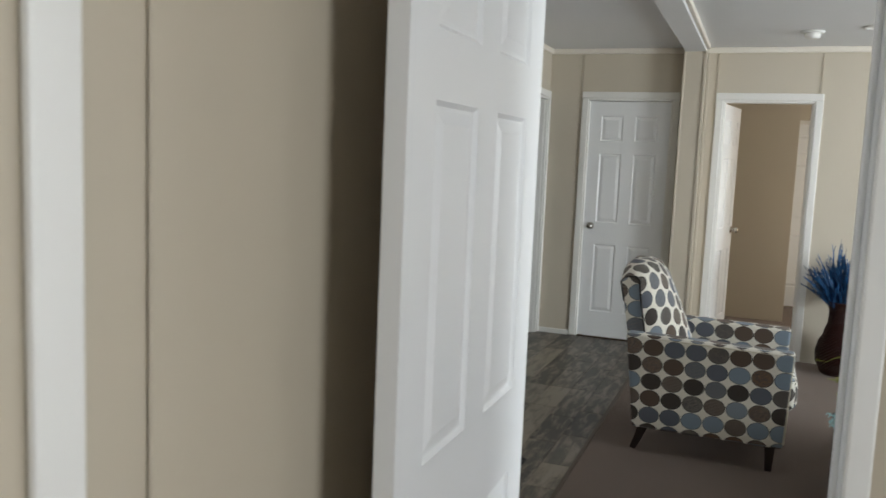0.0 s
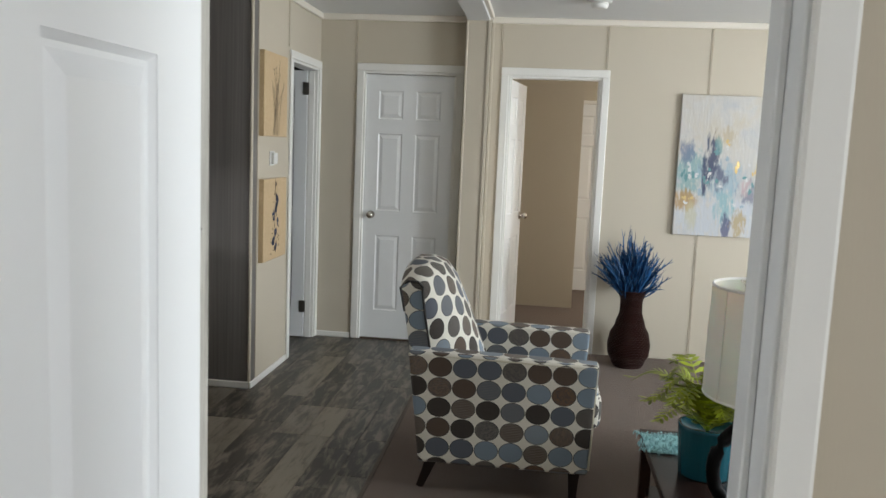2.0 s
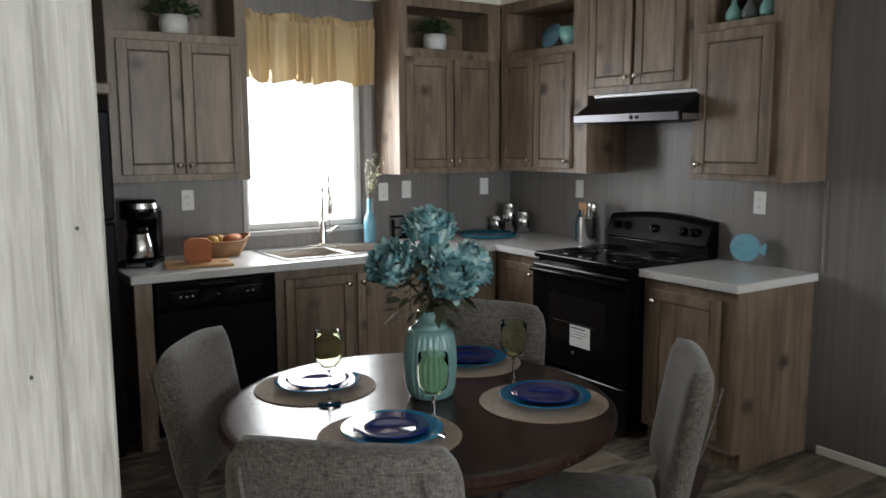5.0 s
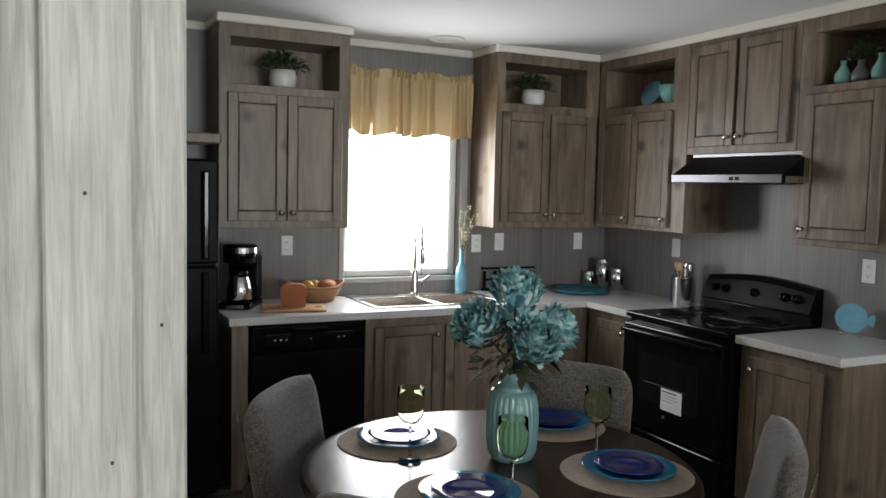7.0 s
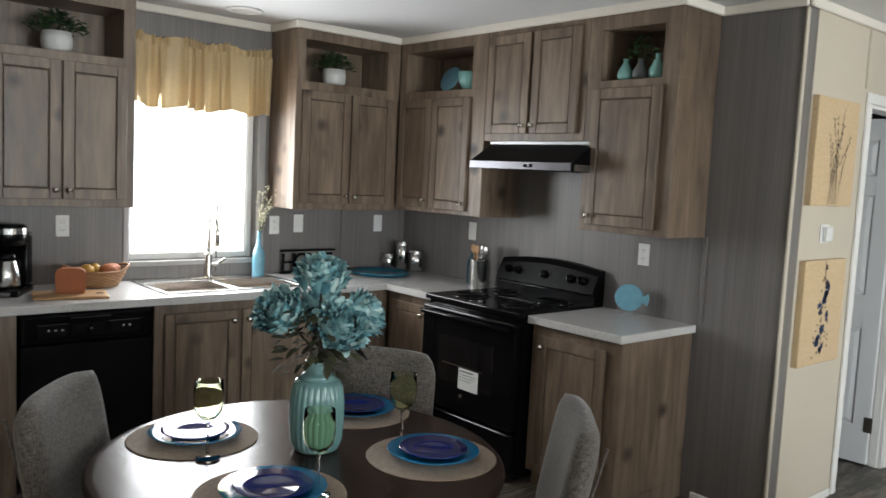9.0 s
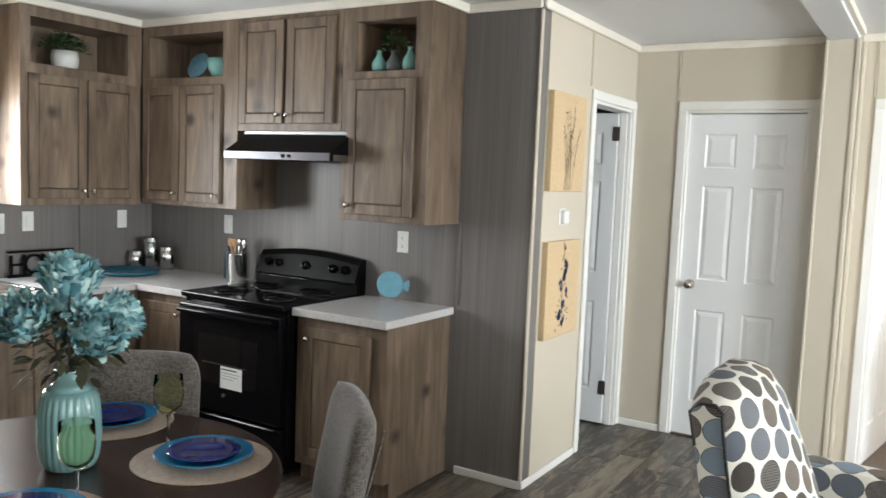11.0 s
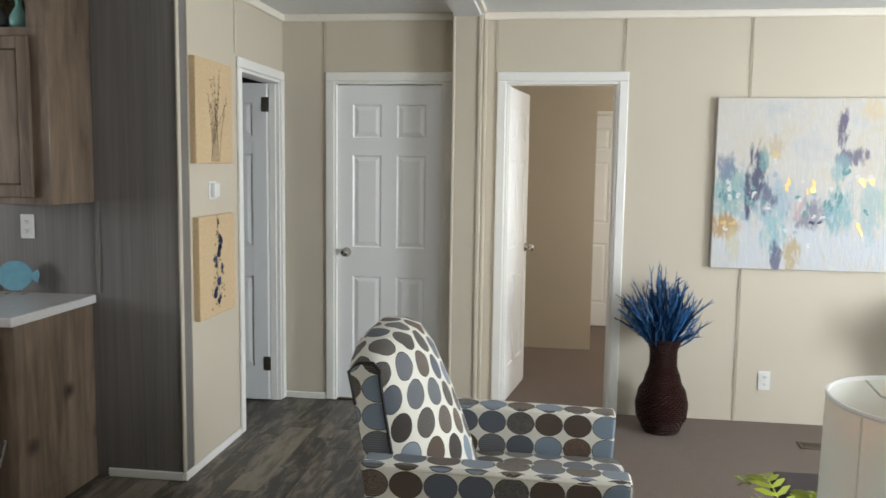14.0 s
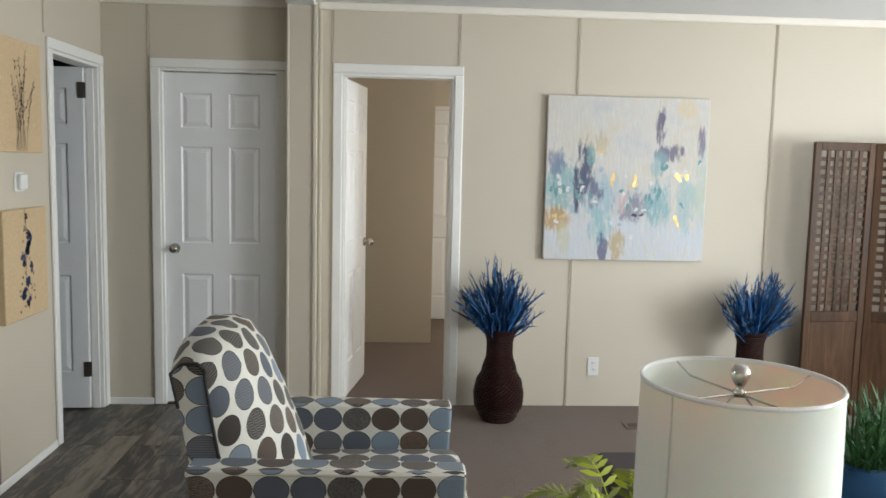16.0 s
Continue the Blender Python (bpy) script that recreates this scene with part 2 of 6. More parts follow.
def speckle():
    g = Graph("speckled_laminate_top")
    v = g.coords()
    s1 = g.put("ShaderNodeTexVoronoi", {"Vector": v, "Scale": 110.0}).outputs["Distance"]
    s2 = g.noise(v, 90.0, 4.0)
    col = g.mix(g.ramp(s1, [(0.10, 1.0), (0.22, 0.0)]), (0.56, 0.55, 0.54), (0.24, 0.22, 0.20))
    col = g.mix(g.ramp(s2, [(0.56, 0.0), (0.66, 0.55)]), col, (0.36, 0.34, 0.32))
    return g.done(col, 0.26)


COUNTER = speckle()


def dots(name="dotted_upholstery", pu=0.106, pv=0.089, drop=0.0, size=0.468):
    """Rows of touching round medallions in browns and slate blues on ivory, some of them striped."""
    g = Graph(name)
    uv = g.put("ShaderNodeTexCoord").outputs["UV"]
    s = g.put("ShaderNodeSeparateXYZ", {0: uv})
    u, v = g.math("DIVIDE", s.outputs[0], pu), g.math("DIVIDE", s.outputs[1], pv)
    v = g.math("ADD", v, g.math("MULTIPLY", g.math("MODULO", g.math("ADD", g.math("FLOOR", u), 200.0), 2.0), drop))
    fu, fv = g.math("SUBTRACT", g.math("FRACT", u), 0.5), g.math("SUBTRACT", g.math("FRACT", v), 0.5)
    d = g.math("SQRT", g.math("ADD", g.math("MULTIPLY", fu, fu), g.math("MULTIPLY", fv, fv)))
    cell = g.put("ShaderNodeCombineXYZ", {0: g.math("FLOOR", u), 1: g.math("FLOOR", v), 2: 3.0})
    w = g.put("ShaderNodeTexWhiteNoise", {"Vector": cell}, noise_dimensions="3D")
    pick = w.outputs["Value"]
    rgb = g.put("ShaderNodeSeparateColor", {0: w.outputs["Color"]})
    tone = g.ramp(pick, [(0.0, (0.024, 0.015, 0.011)), (0.24, (0.085, 0.10, 0.13)), (0.42, (0.075, 0.045, 0.029)), (0.60, (0.19, 0.25, 0.32)), (0.76, (0.115, 0.10, 0.085)), (0.86, (0.14, 0.075, 0.036))], "CONSTANT")
    wave = g.math("SINE", g.math("ADD", g.math("MULTIPLY", fv, 75.0), g.math("MULTIPLY", g.math("SINE", g.math("MULTIPLY", fu, 28.0)), g.math("MULTIPLY", rgb.outputs[2], 2.2))))
    striped = g.math("MULTIPLY", g.math("GREATER_THAN", rgb.outputs[1], 0.5), g.math("GREATER_THAN", wave, 0.1))
    tone = g.mix(g.math("MULTIPLY", striped, 0.5), tone, (0.26, 0.245, 0.22))
    curl = g.noise(g.put("ShaderNodeVectorMath", {0: uv, 1: (90.0, 90.0, 90.0)}, operation="MULTIPLY").outputs[0], 1.0, 1.0, 0.5, 2.5)
    tone = g.mix(g.math("MULTIPLY", g.math("MULTIPLY", g.math("GREATER_THAN", rgb.outputs[0], 0.8), g.math("GREATER_THAN", curl, 0.52)), 0.7), tone, (0.03, 0.03, 0.04))
    ivory = (0.78, 0.75, 0.67)
    col = g.mix(g.math("LESS_THAN", d, size + 0.024), ivory, (0.02, 0.018, 0.018))
    col = g.mix(g.math("LESS_THAN", d, size), col, tone)
    thread = g.noise(g.coords(), 500.0, 2.0)
    col = g.mix(g.math("MULTIPLY", thread, 0.3), col, (0.12, 0.11, 0.10))
    g.bump(thread, 0.25, 0.002)
    return g.done(col, 0.8, Sheen_Weight=0.1)


DOTS = dots()
DOTS_BACK = dots("dotted_upholstery_spread", 0.092, 0.100, 0.5, 0.42)


def glass(name, c, rough=0.0):
    return Graph(name).done(c, rough, Transmission_Weight=1.0, IOR=1.45)


GREEN_GLASS = Graph("olive_green_glass").done((0.93, 0.965, 0.76), 0.0, Transmission_Weight=1.0, IOR=1.07)
STEM_GLASS = Graph("thin_clear_glass").done((0.97, 0.98, 0.97), 0.0, Transmission_Weight=1.0, IOR=1.15)
CLEAR_GLASS = glass("clear_glass", (0.95, 0.97, 0.97))


def curtain_cloth():
    g = Graph("gold_satin_cloth")
    n = g.noise(g.coords((30, 30, 200)), 1.0, 3.0)
    col = g.mix(n, (0.50, 0.35, 0.17), (0.66, 0.50, 0.28))
    g.bump(n, 0.1, 0.002)
    d = g.done(col, 0.42, Sheen_Weight=0.3)
    thin = g.put("ShaderNodeBsdfTranslucent", {0: (0.78, 0.58, 0.30, 1)})
    mixer = g.put("ShaderNodeMixShader", {0: 0.2, 1: g.b.outputs[0], 2: thin.outputs[0]})
    g.t.links.new(mixer.outputs[0], g.t.nodes["Material Output"].inputs[0])
    return d


CURTAIN = curtain_cloth()


PATCHES = (
    (0.50, 0.12, 1.3, 0.30, (0.50, 0.54, 0.60), 0.8), (0.10, 0.45, 0.24, 0.30, (0.20, 0.36, 0.38), 0.8), (0.30, 0.40, 0.30, 0.24, (0.30, 0.42, 0.50), 0.8),
    (0.23, 0.52, 0.10, 0.34, (0.045, 0.06, 0.12), 0.95), (0.30, 0.42, 0.10, 0.16, (0.09, 0.09, 0.16), 0.8), (0.20, 0.40, 0.05, 0.16, (0.05, 0.06, 0.12), 0.9),
    (0.35, 0.20, 0.12, 0.24, (0.24, 0.42, 0.46), 0.85), (0.37, 0.07, 0.07, 0.18, (0.08, 0.08, 0.17), 0.85), (0.45, 0.09, 0.09, 0.20, (0.42, 0.32, 0.16), 0.85),
    (0.56, 0.33, 0.22, 0.16, (0.15, 0.15, 0.22), 0.75), (0.48, 0.36, 0.08, 0.12, (0.55, 0.40, 0.40), 0.7), (0.70, 0.36, 0.16, 0.28, (0.19, 0.37, 0.42), 0.85),
    (0.70, 0.82, 0.055, 0.26, (0.09, 0.075, 0.14), 0.9), (0.75, 0.66, 0.20, 0.10, (0.10, 0.085, 0.16), 0.85), (0.70, 0.60, 0.09, 0.16, (0.20, 0.36, 0.40), 0.7),
    (0.96, 0.72, 0.045, 0.18, (0.12, 0.10, 0.18), 0.8), (0.88, 0.36, 0.10, 0.34, (0.28, 0.42, 0.46), 0.7), (0.07, 0.25, 0.17, 0.13, (0.40, 0.24, 0.08), 0.85),
    (0.12, 0.13, 0.07, 0.2, (0.50, 0.47, 0.30), 0.6), (0.33, 0.72, 0.14, 0.12, (0.45, 0.37, 0.24), 0.7), (0.85, 0.93, 0.12, 0.12, (0.60, 0.47, 0.26), 0.6),
    (0.97, 0.45, 0.08, 0.4, (0.38, 0.48, 0.42), 0.6), (0.28, 0.66, 0.05, 0.13, (0.12, 0.28, 0.30), 0.7), (0.06, 0.60, 0.10, 0.16, (0.13, 0.17, 0.28), 0.75))


def canvas_material():
    """Ivory ground with loose upright patches of colour (u, v, width, height, colour, strength), in metres on the canvas."""
    g = Graph("abstract_painted_canvas")
    p = g.put("ShaderNodeSeparateXYZ", {0: g.put("ShaderNodeTexCoord").outputs["Object"]})
    n1 = g.noise(g.coords((5, 5, 3.5)), 1.0, 5.0, 0.6, 0.8)
    knife = g.noise(g.coords((26, 26, 9)), 1.0, 4.0, 0.6, 0.7)
    fine = g.noise(g.coords((70, 70, 16)), 1.0, 3.0)
    wob = g.math("ADD", g.math("MULTIPLY_ADD", knife, 1.7, -0.85), g.math("MULTIPLY_ADD", fine, 0.8, -0.4))
    col = g.ramp(n1, [(0.3, (0.44, 0.46, 0.48)), (0.5, (0.55, 0.53, 0.50)), (0.7, (0.53, 0.48, 0.39))])
    for u, v, w, h, c, strength in PATCHES:
        du = g.math("DIVIDE", g.math("SUBTRACT", p.outputs[0], u), w * 0.62)
        dv = g.math("DIVIDE", g.math("SUBTRACT", p.outputs[2], v), h * 0.60)
        d = g.math("ADD", g.math("ADD", g.math("MULTIPLY", du, du), g.math("MULTIPLY", dv, dv)), g.math("MULTIPLY", wob, 2.0))
        col = g.mix(g.math("MULTIPLY", g.ramp(d, [(0.25, 1.0), (1.35, 0.0)]), strength), col, c)
    col = g.mix(g.ramp(fine, [(0.58, 0.0), (0.72, 0.45)]), col, (0.62, 0.62, 0.60))
    g.bump(g.math("ADD", knife, fine), 0.5, 0.004)
    return g.done(col, 0.5)


CANVAS = canvas_material()
PAINT_TONES = [plain(n, c, r, m, var=0.25, scale=25, bump=0.5, fine=90) for n, c, r, m in (
    ("teal_stroke", (0.13, 0.29, 0.31), 0.4, 0), ("navy_stroke", (0.035, 0.05, 0.11), 0.4, 0), ("violet_stroke", (0.14, 0.12, 0.20), 0.4, 0),
    ("ochre_stroke", (0.36, 0.24, 0.09), 0.5, 0), ("gold_leaf", (0.66, 0.50, 0.24), 0.45, 1.0), ("pale_blue_stroke", (0.36, 0.46, 0.54), 0.5, 0), ("white_stroke", (0.66, 0.66, 0.66), 0.5, 0))]
BURLAP = weave("tan_canvas", (0.52, 0.37, 0.20), (0.66, 0.50, 0.31), 300, 0.9, 0.2)
PRINT_DARK = plain("brown_print", (0.07, 0.045, 0.04), 0.8)
PRINT_BLUE = plain("slate_blue_print", (0.04, 0.06, 0.12), 0.8)
BACKDROP = Graph("bright_daylight_haze")
BACKDROP.m = BACKDROP.done((0.8, 0.8, 0.8), 1.0, Emission_Color=(1.0, 1.0, 1.0), Emission_Strength=2.4)
LAMP_GLOW = Graph("recessed_lens").done((0.7, 0.7, 0.68), 0.4)


# ---- shape helpers ----
def part(name, bm, material, parent=None, label="", smooth=False):
    me = bpy.data.meshes.new(name)
    bm.normal_update()
    bm.to_mesh(me)
    bm.free()
    if smooth:
        for p in me.polygons:
            p.use_smooth = True
    me.materials.append(material)
    ob = new(name, me)
    if parent:
        ob.parent = parent
    if label:
        ob["label"] = label
    return ob


def box(x0, x1, y0, y1, z0, z1, bevel=0.0, bm=None, seg=1):
    bm = bm or bmesh.new()
    m = Matrix.LocRotScale(((x0 + x1) / 2, (y0 + y1) / 2, (z0 + z1) / 2), None, (abs(x1 - x0), abs(y1 - y0), abs(z1 - z0)))
    vs = bmesh.ops.create_cube(bm, size=1, matrix=m)["verts"]
    if bevel:
        es = list({e for v in vs for e in v.link_edges})
        bmesh.ops.bevel(bm, geom=es, offset=bevel, segments=seg, profile=0.5, affect="EDGES")
    return bm


def lathe(profile, seg=32, centre=(0, 0, 0), bm=None, ripple=None, caps=True):
    """Turns (radius, height) pairs round z; ripple(angle, index) scales the radius."""
    bm = bm or bmesh.new()
    rings = []
    for i, (r, z) in enumerate(profile):
        ring = []
        for k in range(seg):
            a = 2 * math.pi * k / seg
            rr = r * (ripple(a, i) if ripple else 1)
            ring.append(bm.verts.new((centre[0] + rr * math.cos(a), centre[1] + rr * math.sin(a), centre[2] + z)))
        rings.append(ring)
    for a, b in zip(rings, rings[1:]):
        for k in range(seg):
            bm.faces.new((a[k], a[(k + 1) % seg], b[(k + 1) % seg], b[k]))
    if caps and profile[0][0] > 1e-4:
        bm.faces.new(list(reversed(rings[0])))
    if caps and profile[-1][0] > 1e-4:
        bm.faces.new(rings[-1])
    return bm


def rod(points, r, bm=None, seg=8, taper=1.0):
    """A round bar along points."""
    bm = bm or bmesh.new()
    pts = [Vector(p) for p in points]
    rings = []
    for i, p in enumerate(pts):
        d = (pts[min(i + 1, len(pts) - 1)] - pts[max(i - 1, 0)]).normalized()
        side = d.orthogonal().normalized() if abs(d.z) > 0.9 else d.cross(Vector((0, 0, 1))).normalized()
        up = d.cross(side)
        rr = r * (1 + (taper - 1) * i / max(1, len(pts) - 1))
        rings.append([bm.verts.new(p + rr * (math.cos(2 * math.pi * k / seg) * side + math.sin(2 * math.pi * k / seg) * up)) for k in range(seg)])
    for a, b in zip(rings, rings[1:]):
        if (a[0].co - b[0].co).length > (a[0].co - b[seg // 2].co).length + 4 * r:
            b.reverse()
        for k in range(seg):
            bm.faces.new((a[k], a[(k + 1) % seg], b[(k + 1) % seg], b[k]))
    bm.faces.new(list(reversed(rings[0])))
    bm.faces.new(rings[-1])
    return bm


def ribbon(points, widths, side, bm):
    """A blade along points, its half widths given, spread along side."""
    side = Vector(side)
    row = [(bm.verts.new(Vector(p) - side * w), bm.verts.new(Vector(p) + side * w)) for p, w in zip(points, widths)]
    for (a, b), (c, d) in zip(row, row[1:]):
        bm.faces.new((a, b, d, c))


def thing(name, label, category, at=(0, 0, 0), turn=0.0, group="", kind=""):
    ob = new(name)
    ob.empty_display_size = 0.1
    ob.matrix_world = pose(*at, 0, 0, turn)
    return tagged(ob, label, category, group, kind)


def fixed(name, bm, material, label="", category=""):
    return tagged(part(name, bm, material), label, category, "", "structure")


# ---- the large structure ----
WEST, NORTH, RANGE, ART, SOUTH, EAST, TOP = -4.02, 7.875, 6.44, -1.168, 2.945, 5.2, 2.448
DOOR_Z = 2.04


def wall_x(name, x0, x1, y0, y1, holes, material, label):
    """A wall along x with holes (x0, x1, z0, z1) through it."""
    bm, x = bmesh.new(), x0
    for a, b, z0, z1 in sorted(holes):
        box(x, a, y0, y1, 0, TOP, bm=bm)
        if z0 > 0:
            box(a, b, y0, y1, 0, z0, bm=bm)
        box(a, b, y0, y1, z1, TOP, bm=bm)
        x = b
    box(x, x1, y0, y1, 0, TOP, bm=bm)
    return fixed(name, bm, material, label, "wall")


def wall_y(name, y0, y1, x0, x1, holes, material, label):
    bm, y = bmesh.new(), y0
    for a, b, z0, z1 in sorted(holes):
        box(x0, x1, y, a, 0, TOP, bm=bm)
        if z0 > 0:
            box(x0, x1, a, b, 0, z0, bm=bm)
        box(x0, x1, a, b, z1, TOP, bm=bm)
        y = b
    box(x0, x1, y, y1, 0, TOP, bm=bm)
    return fixed(name, bm, material, label, "wall")


WIN = (4.47, 5.26, 1.0, 2.06)
wall_x("wall_north", ART - 0.1, EAST, NORTH, NORTH + 0.1, [(-0.835, -0.135, 0, DOOR_Z), (0.24, 0.918, 0, DOOR_Z)], BEIGE, "beige vinyl-covered panel wall with battens")
wall_y("wall_art", RANGE + 0.1, NORTH + 0.1, ART - 0.1, ART, [(7.17, 7.82, 0, DOOR_Z)], BEIGE, "beige panel wall beside the kitchen")
wall_x("wall_range", WEST - 0.12, ART - 0.004, RANGE, RANGE + 0.1, [], GREY_PANEL, "grey wood-look panel wall behind the range")
wall_y("wall_west", 2.86, RANGE, WEST - 0.12, WEST, [WIN], GREY_PANEL, "grey wood-look panel wall with the kitchen window")
wall_x("wall_south", WEST, EAST, SOUTH - 0.12, SOUTH - 0.004, [(0.037, 0.79, 0, DOOR_Z), (2.2, 4.2, 0.9, 2.05)], BEIGE, "beige panel wall with the bedroom doorway")
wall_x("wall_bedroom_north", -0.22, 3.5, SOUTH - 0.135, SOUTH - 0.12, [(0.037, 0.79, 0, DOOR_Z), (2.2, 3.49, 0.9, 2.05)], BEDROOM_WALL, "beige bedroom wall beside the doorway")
wall_y("wall_east", SOUTH - 0.12, NORTH + 0.1, EAST, EAST + 0.12, [(4.0, 5.5, 0.65, 2.05), (6.0, 7.5, 0.65, 2.05)], BEIGE, "beige living room wall with two windows")
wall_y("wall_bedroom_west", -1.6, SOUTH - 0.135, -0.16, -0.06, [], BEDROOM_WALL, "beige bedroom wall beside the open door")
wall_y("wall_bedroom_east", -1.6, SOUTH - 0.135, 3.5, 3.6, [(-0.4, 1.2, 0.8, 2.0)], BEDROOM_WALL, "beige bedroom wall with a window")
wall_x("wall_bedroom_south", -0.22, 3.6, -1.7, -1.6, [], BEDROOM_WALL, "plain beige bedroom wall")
# rooms behind the far doors
wall_x("wall_hall_back", -0.2, 0.88, 9.64, 9.74, [], BEIGE, "plain beige wall beyond the open door")
wall_y("wall_hall_return", 9.74, 10.70, 0.78, 0.88, [], BEIGE, "beige wall end in the far bedroom")
wall_x("wall_far", -0.3, 2.6, 10.70, 10.8, [], BEIGE, "far beige bedroom wall")
wall_y("wall_far_west", NORTH + 0.1, 10.8, -0.3, -0.2, [], BEIGE, "plain beige side wall")
wall_y("wall_far_east", NORTH + 0.1, 10.8, 2.6, 2.7, [(8.6, 9.8, 0.8, 2.0)], BEIGE, "beige side wall with a window")
wall_x("wall_bath_back", -3.2, ART - 0.1, 8.6, 8.7, [], UNLIT_SHADE, "wall of the unlit room, its shade put into the colour")
wall_y("wall_bath_west", RANGE + 0.1, 8.6, -3.2, -3.1, [], UNLIT_SHADE, "side wall of the unlit room, its shade put into the colour")
wall_x("wall_closet_back", ART - 0.1, -0.2, 8.5, 8.6, [], UNLIT_SHADE, "unseen closet wall, its shade put into the colour")

fixed("ceiling", box(-4.3, 5.5, -1.8, 10.95, TOP, TOP + 0.12), CEILING, "white textured ceiling", "ceiling")
fixed("ground", box(-60, 60, -60, 60, -0.5, -0.4), plain("dry_ground", (0.22, 0.19, 0.15), 0.95), "dry bare ground outside", "ground")
fixed("floor", box(-4.3, -0.182, 2.87, 8.7, -0.1, -0.006), plain("vinyl_joint", (0.02, 0.017, 0.015), 0.7), "dark joints under the vinyl planks", "floor")
fixed("carpet", box(-0.18, 5.2, 2.868, 10.75, -0.1, 0.004), CARPET, "brown cut-pile carpet", "carpet")
fixed("carpet_bedroom", box(-0.2, 3.6, -1.7, 2.868, -0.1, 0.004), CARPET, "brown bedroom carpet", "carpet")
fixed("trim_floor_edge", box(-0.192, -0.17, SOUTH, 7.87, -0.004, 0.007, 0.003), plain("edge_strip", (0.10, 0.075, 0.055), 0.5, 0.3), "thin strip between vinyl and carpet", "trim")

# ceiling beam and post on the joint of the house halves
fixed("beam", box(-0.06, 0.10, SOUTH, 7.715, TOP - 0.05, TOP - 0.001, 0.004), CEILING, "white boxed ceiling beam", "beam")
fixed("trim_beam", box(0.10, 0.128, SOUTH, 7.715, TOP - 0.035, TOP - 0.001, 0.004), CROWN, "white trim along the beam", "trim")
fixed("post", box(-0.06, 0.10, 7.715, 7.874, 0, TOP - 0.001), BEIGE, "beige boxed post between the doors", "post")
for i, (x0, x1, y0, y1) in enumerate(((-0.068, -0.052, 7.707, 7.723), (0.085, 0.108, 7.705, 7.722), (0.104, 0.124, 7.853, 7.873))):
    fixed(f"trim_post_{i + 1}", box(x0, x1, y0, y1, 0.002, TOP - 0.04, 0.003), BEIGE, "beige corner bead of the post", "trim")


def moulding(name, x0, x1, y0, y1, z0, z1, material, label, category="trim"):
    return fixed(name, box(x0, x1, y0, y1, z0, z1, 0.006), material, label, category)


CZ = TOP - 0.045
CR = "cream crown moulding under the ceiling"
moulding("crown_north_a", ART, -0.062, NORTH - 0.022, NORTH - 0.001, CZ, TOP, CROWN, CR)
moulding("crown_post", -0.075, 0.115, 7.695, 7.716, CZ, TOP - 0.002, CROWN, CR)
moulding("crown_north_b", 0.102, EAST, NORTH - 0.023, NORTH - 0.001, CZ, TOP, CROWN, CR)
moulding("crown_art", ART + 0.001, ART + 0.022, RANGE, NORTH, CZ, TOP, CROWN, CR)
moulding("crown_panel", -1.59, ART + 0.002, RANGE - 0.022, RANGE - 0.001, CZ, TOP, CROWN, CR)
moulding("crown_tall_side", -1.588, -1.567, 6.09, RANGE - 0.02, CZ, TOP, CROWN, CR)
moulding("crown_range", -3.68, -1.567, 6.086, 6.107, CZ, TOP, CROWN, CR)
moulding("crown_west_right", -3.697, -3.677, 5.32, 6.1, CZ, TOP, CROWN, CR)
moulding("crown_west_right_side", -4.0, -3.68, 5.315, 5.336, CZ, TOP, CROWN, CR)
moulding("crown_window", WEST + 0.001, WEST + 0.022, 4.41, 5.32, CZ, TOP, CROWN, CR)
moulding("crown_west_left", -3.697, -3.677, 3.65, 4.40, CZ, TOP, CROWN, CR)
moulding("crown_west_left_side", -4.0, -3.68, 3.648, 3.668, CZ, TOP, CROWN, CR)
moulding("crown_fridge", WEST + 0.001, WEST + 0.022, 3.0, 3.65, CZ, TOP, CROWN, CR)
BB = "white painted baseboard"
moulding("baseboard_panel", -1.56, ART, RANGE - 0.012, RANGE - 0.001, 0, 0.045, WHITE_TRIM, BB, "baseboard")
moulding("baseboard_art", ART + 0.001, ART + 0.012, RANGE - 0.01, 7.115, 0, 0.045, WHITE_TRIM, BB, "baseboard")
moulding("baseboard_north_a", ART, -0.89, NORTH - 0.012, NORTH - 0.001, 0, 0.045, WHITE_TRIM, BB, "baseboard")
moulding("trim_corner", ART - 0.012, ART + 0.006, RANGE - 0.008, RANGE + 0.012, 0.002, CZ, BEIGE, "pale corner bead of the wall end")
moulding("trim_panel_seam", -1.594, -1.572, RANGE - 0.007, RANGE - 0.001, 0.9, 1.34, GREY_PANEL, "grey seam batten")
BT = "narrow beige batten over a panel joint"
for i, (x, z0, z1) in enumerate(((-0.89, 2.1, CZ), (0.185, 2.1, CZ), (0.942, 2.1, CZ), (1.665, 0.0, CZ), (2.89, 0.0, CZ), (4.15, 0.0, CZ))):
    moulding(f"batten_{i + 1}", x - 0.006, x + 0.006, NORTH - 0.0035, NORTH - 0.0005, z0, z1, BEIGE, BT)
moulding("batten_art", ART + 0.001, ART + 0.005, 7.095, 7.111, 2.11, CZ, BEIGE, BT)
for i, y in enumerate((1.78, 2.52)):
    fixed(f"batten_bedroom_{i + 1}", box(-0.059, -0.052, y - 0.03, y + 0.03 - 0.02 * i, 0, TOP, 0.003), BEDROOM_WALL, "beige batten in the bedroom", "trim")
for i, y in enumerate((5.0, 5.9)):
    moulding(f"batten_west_{i + 1}", WEST + 0.001, WEST + 0.004, y - 0.003, y + 0.003, 0.92, 1.33, GREY_PANEL, "grey panel joint")


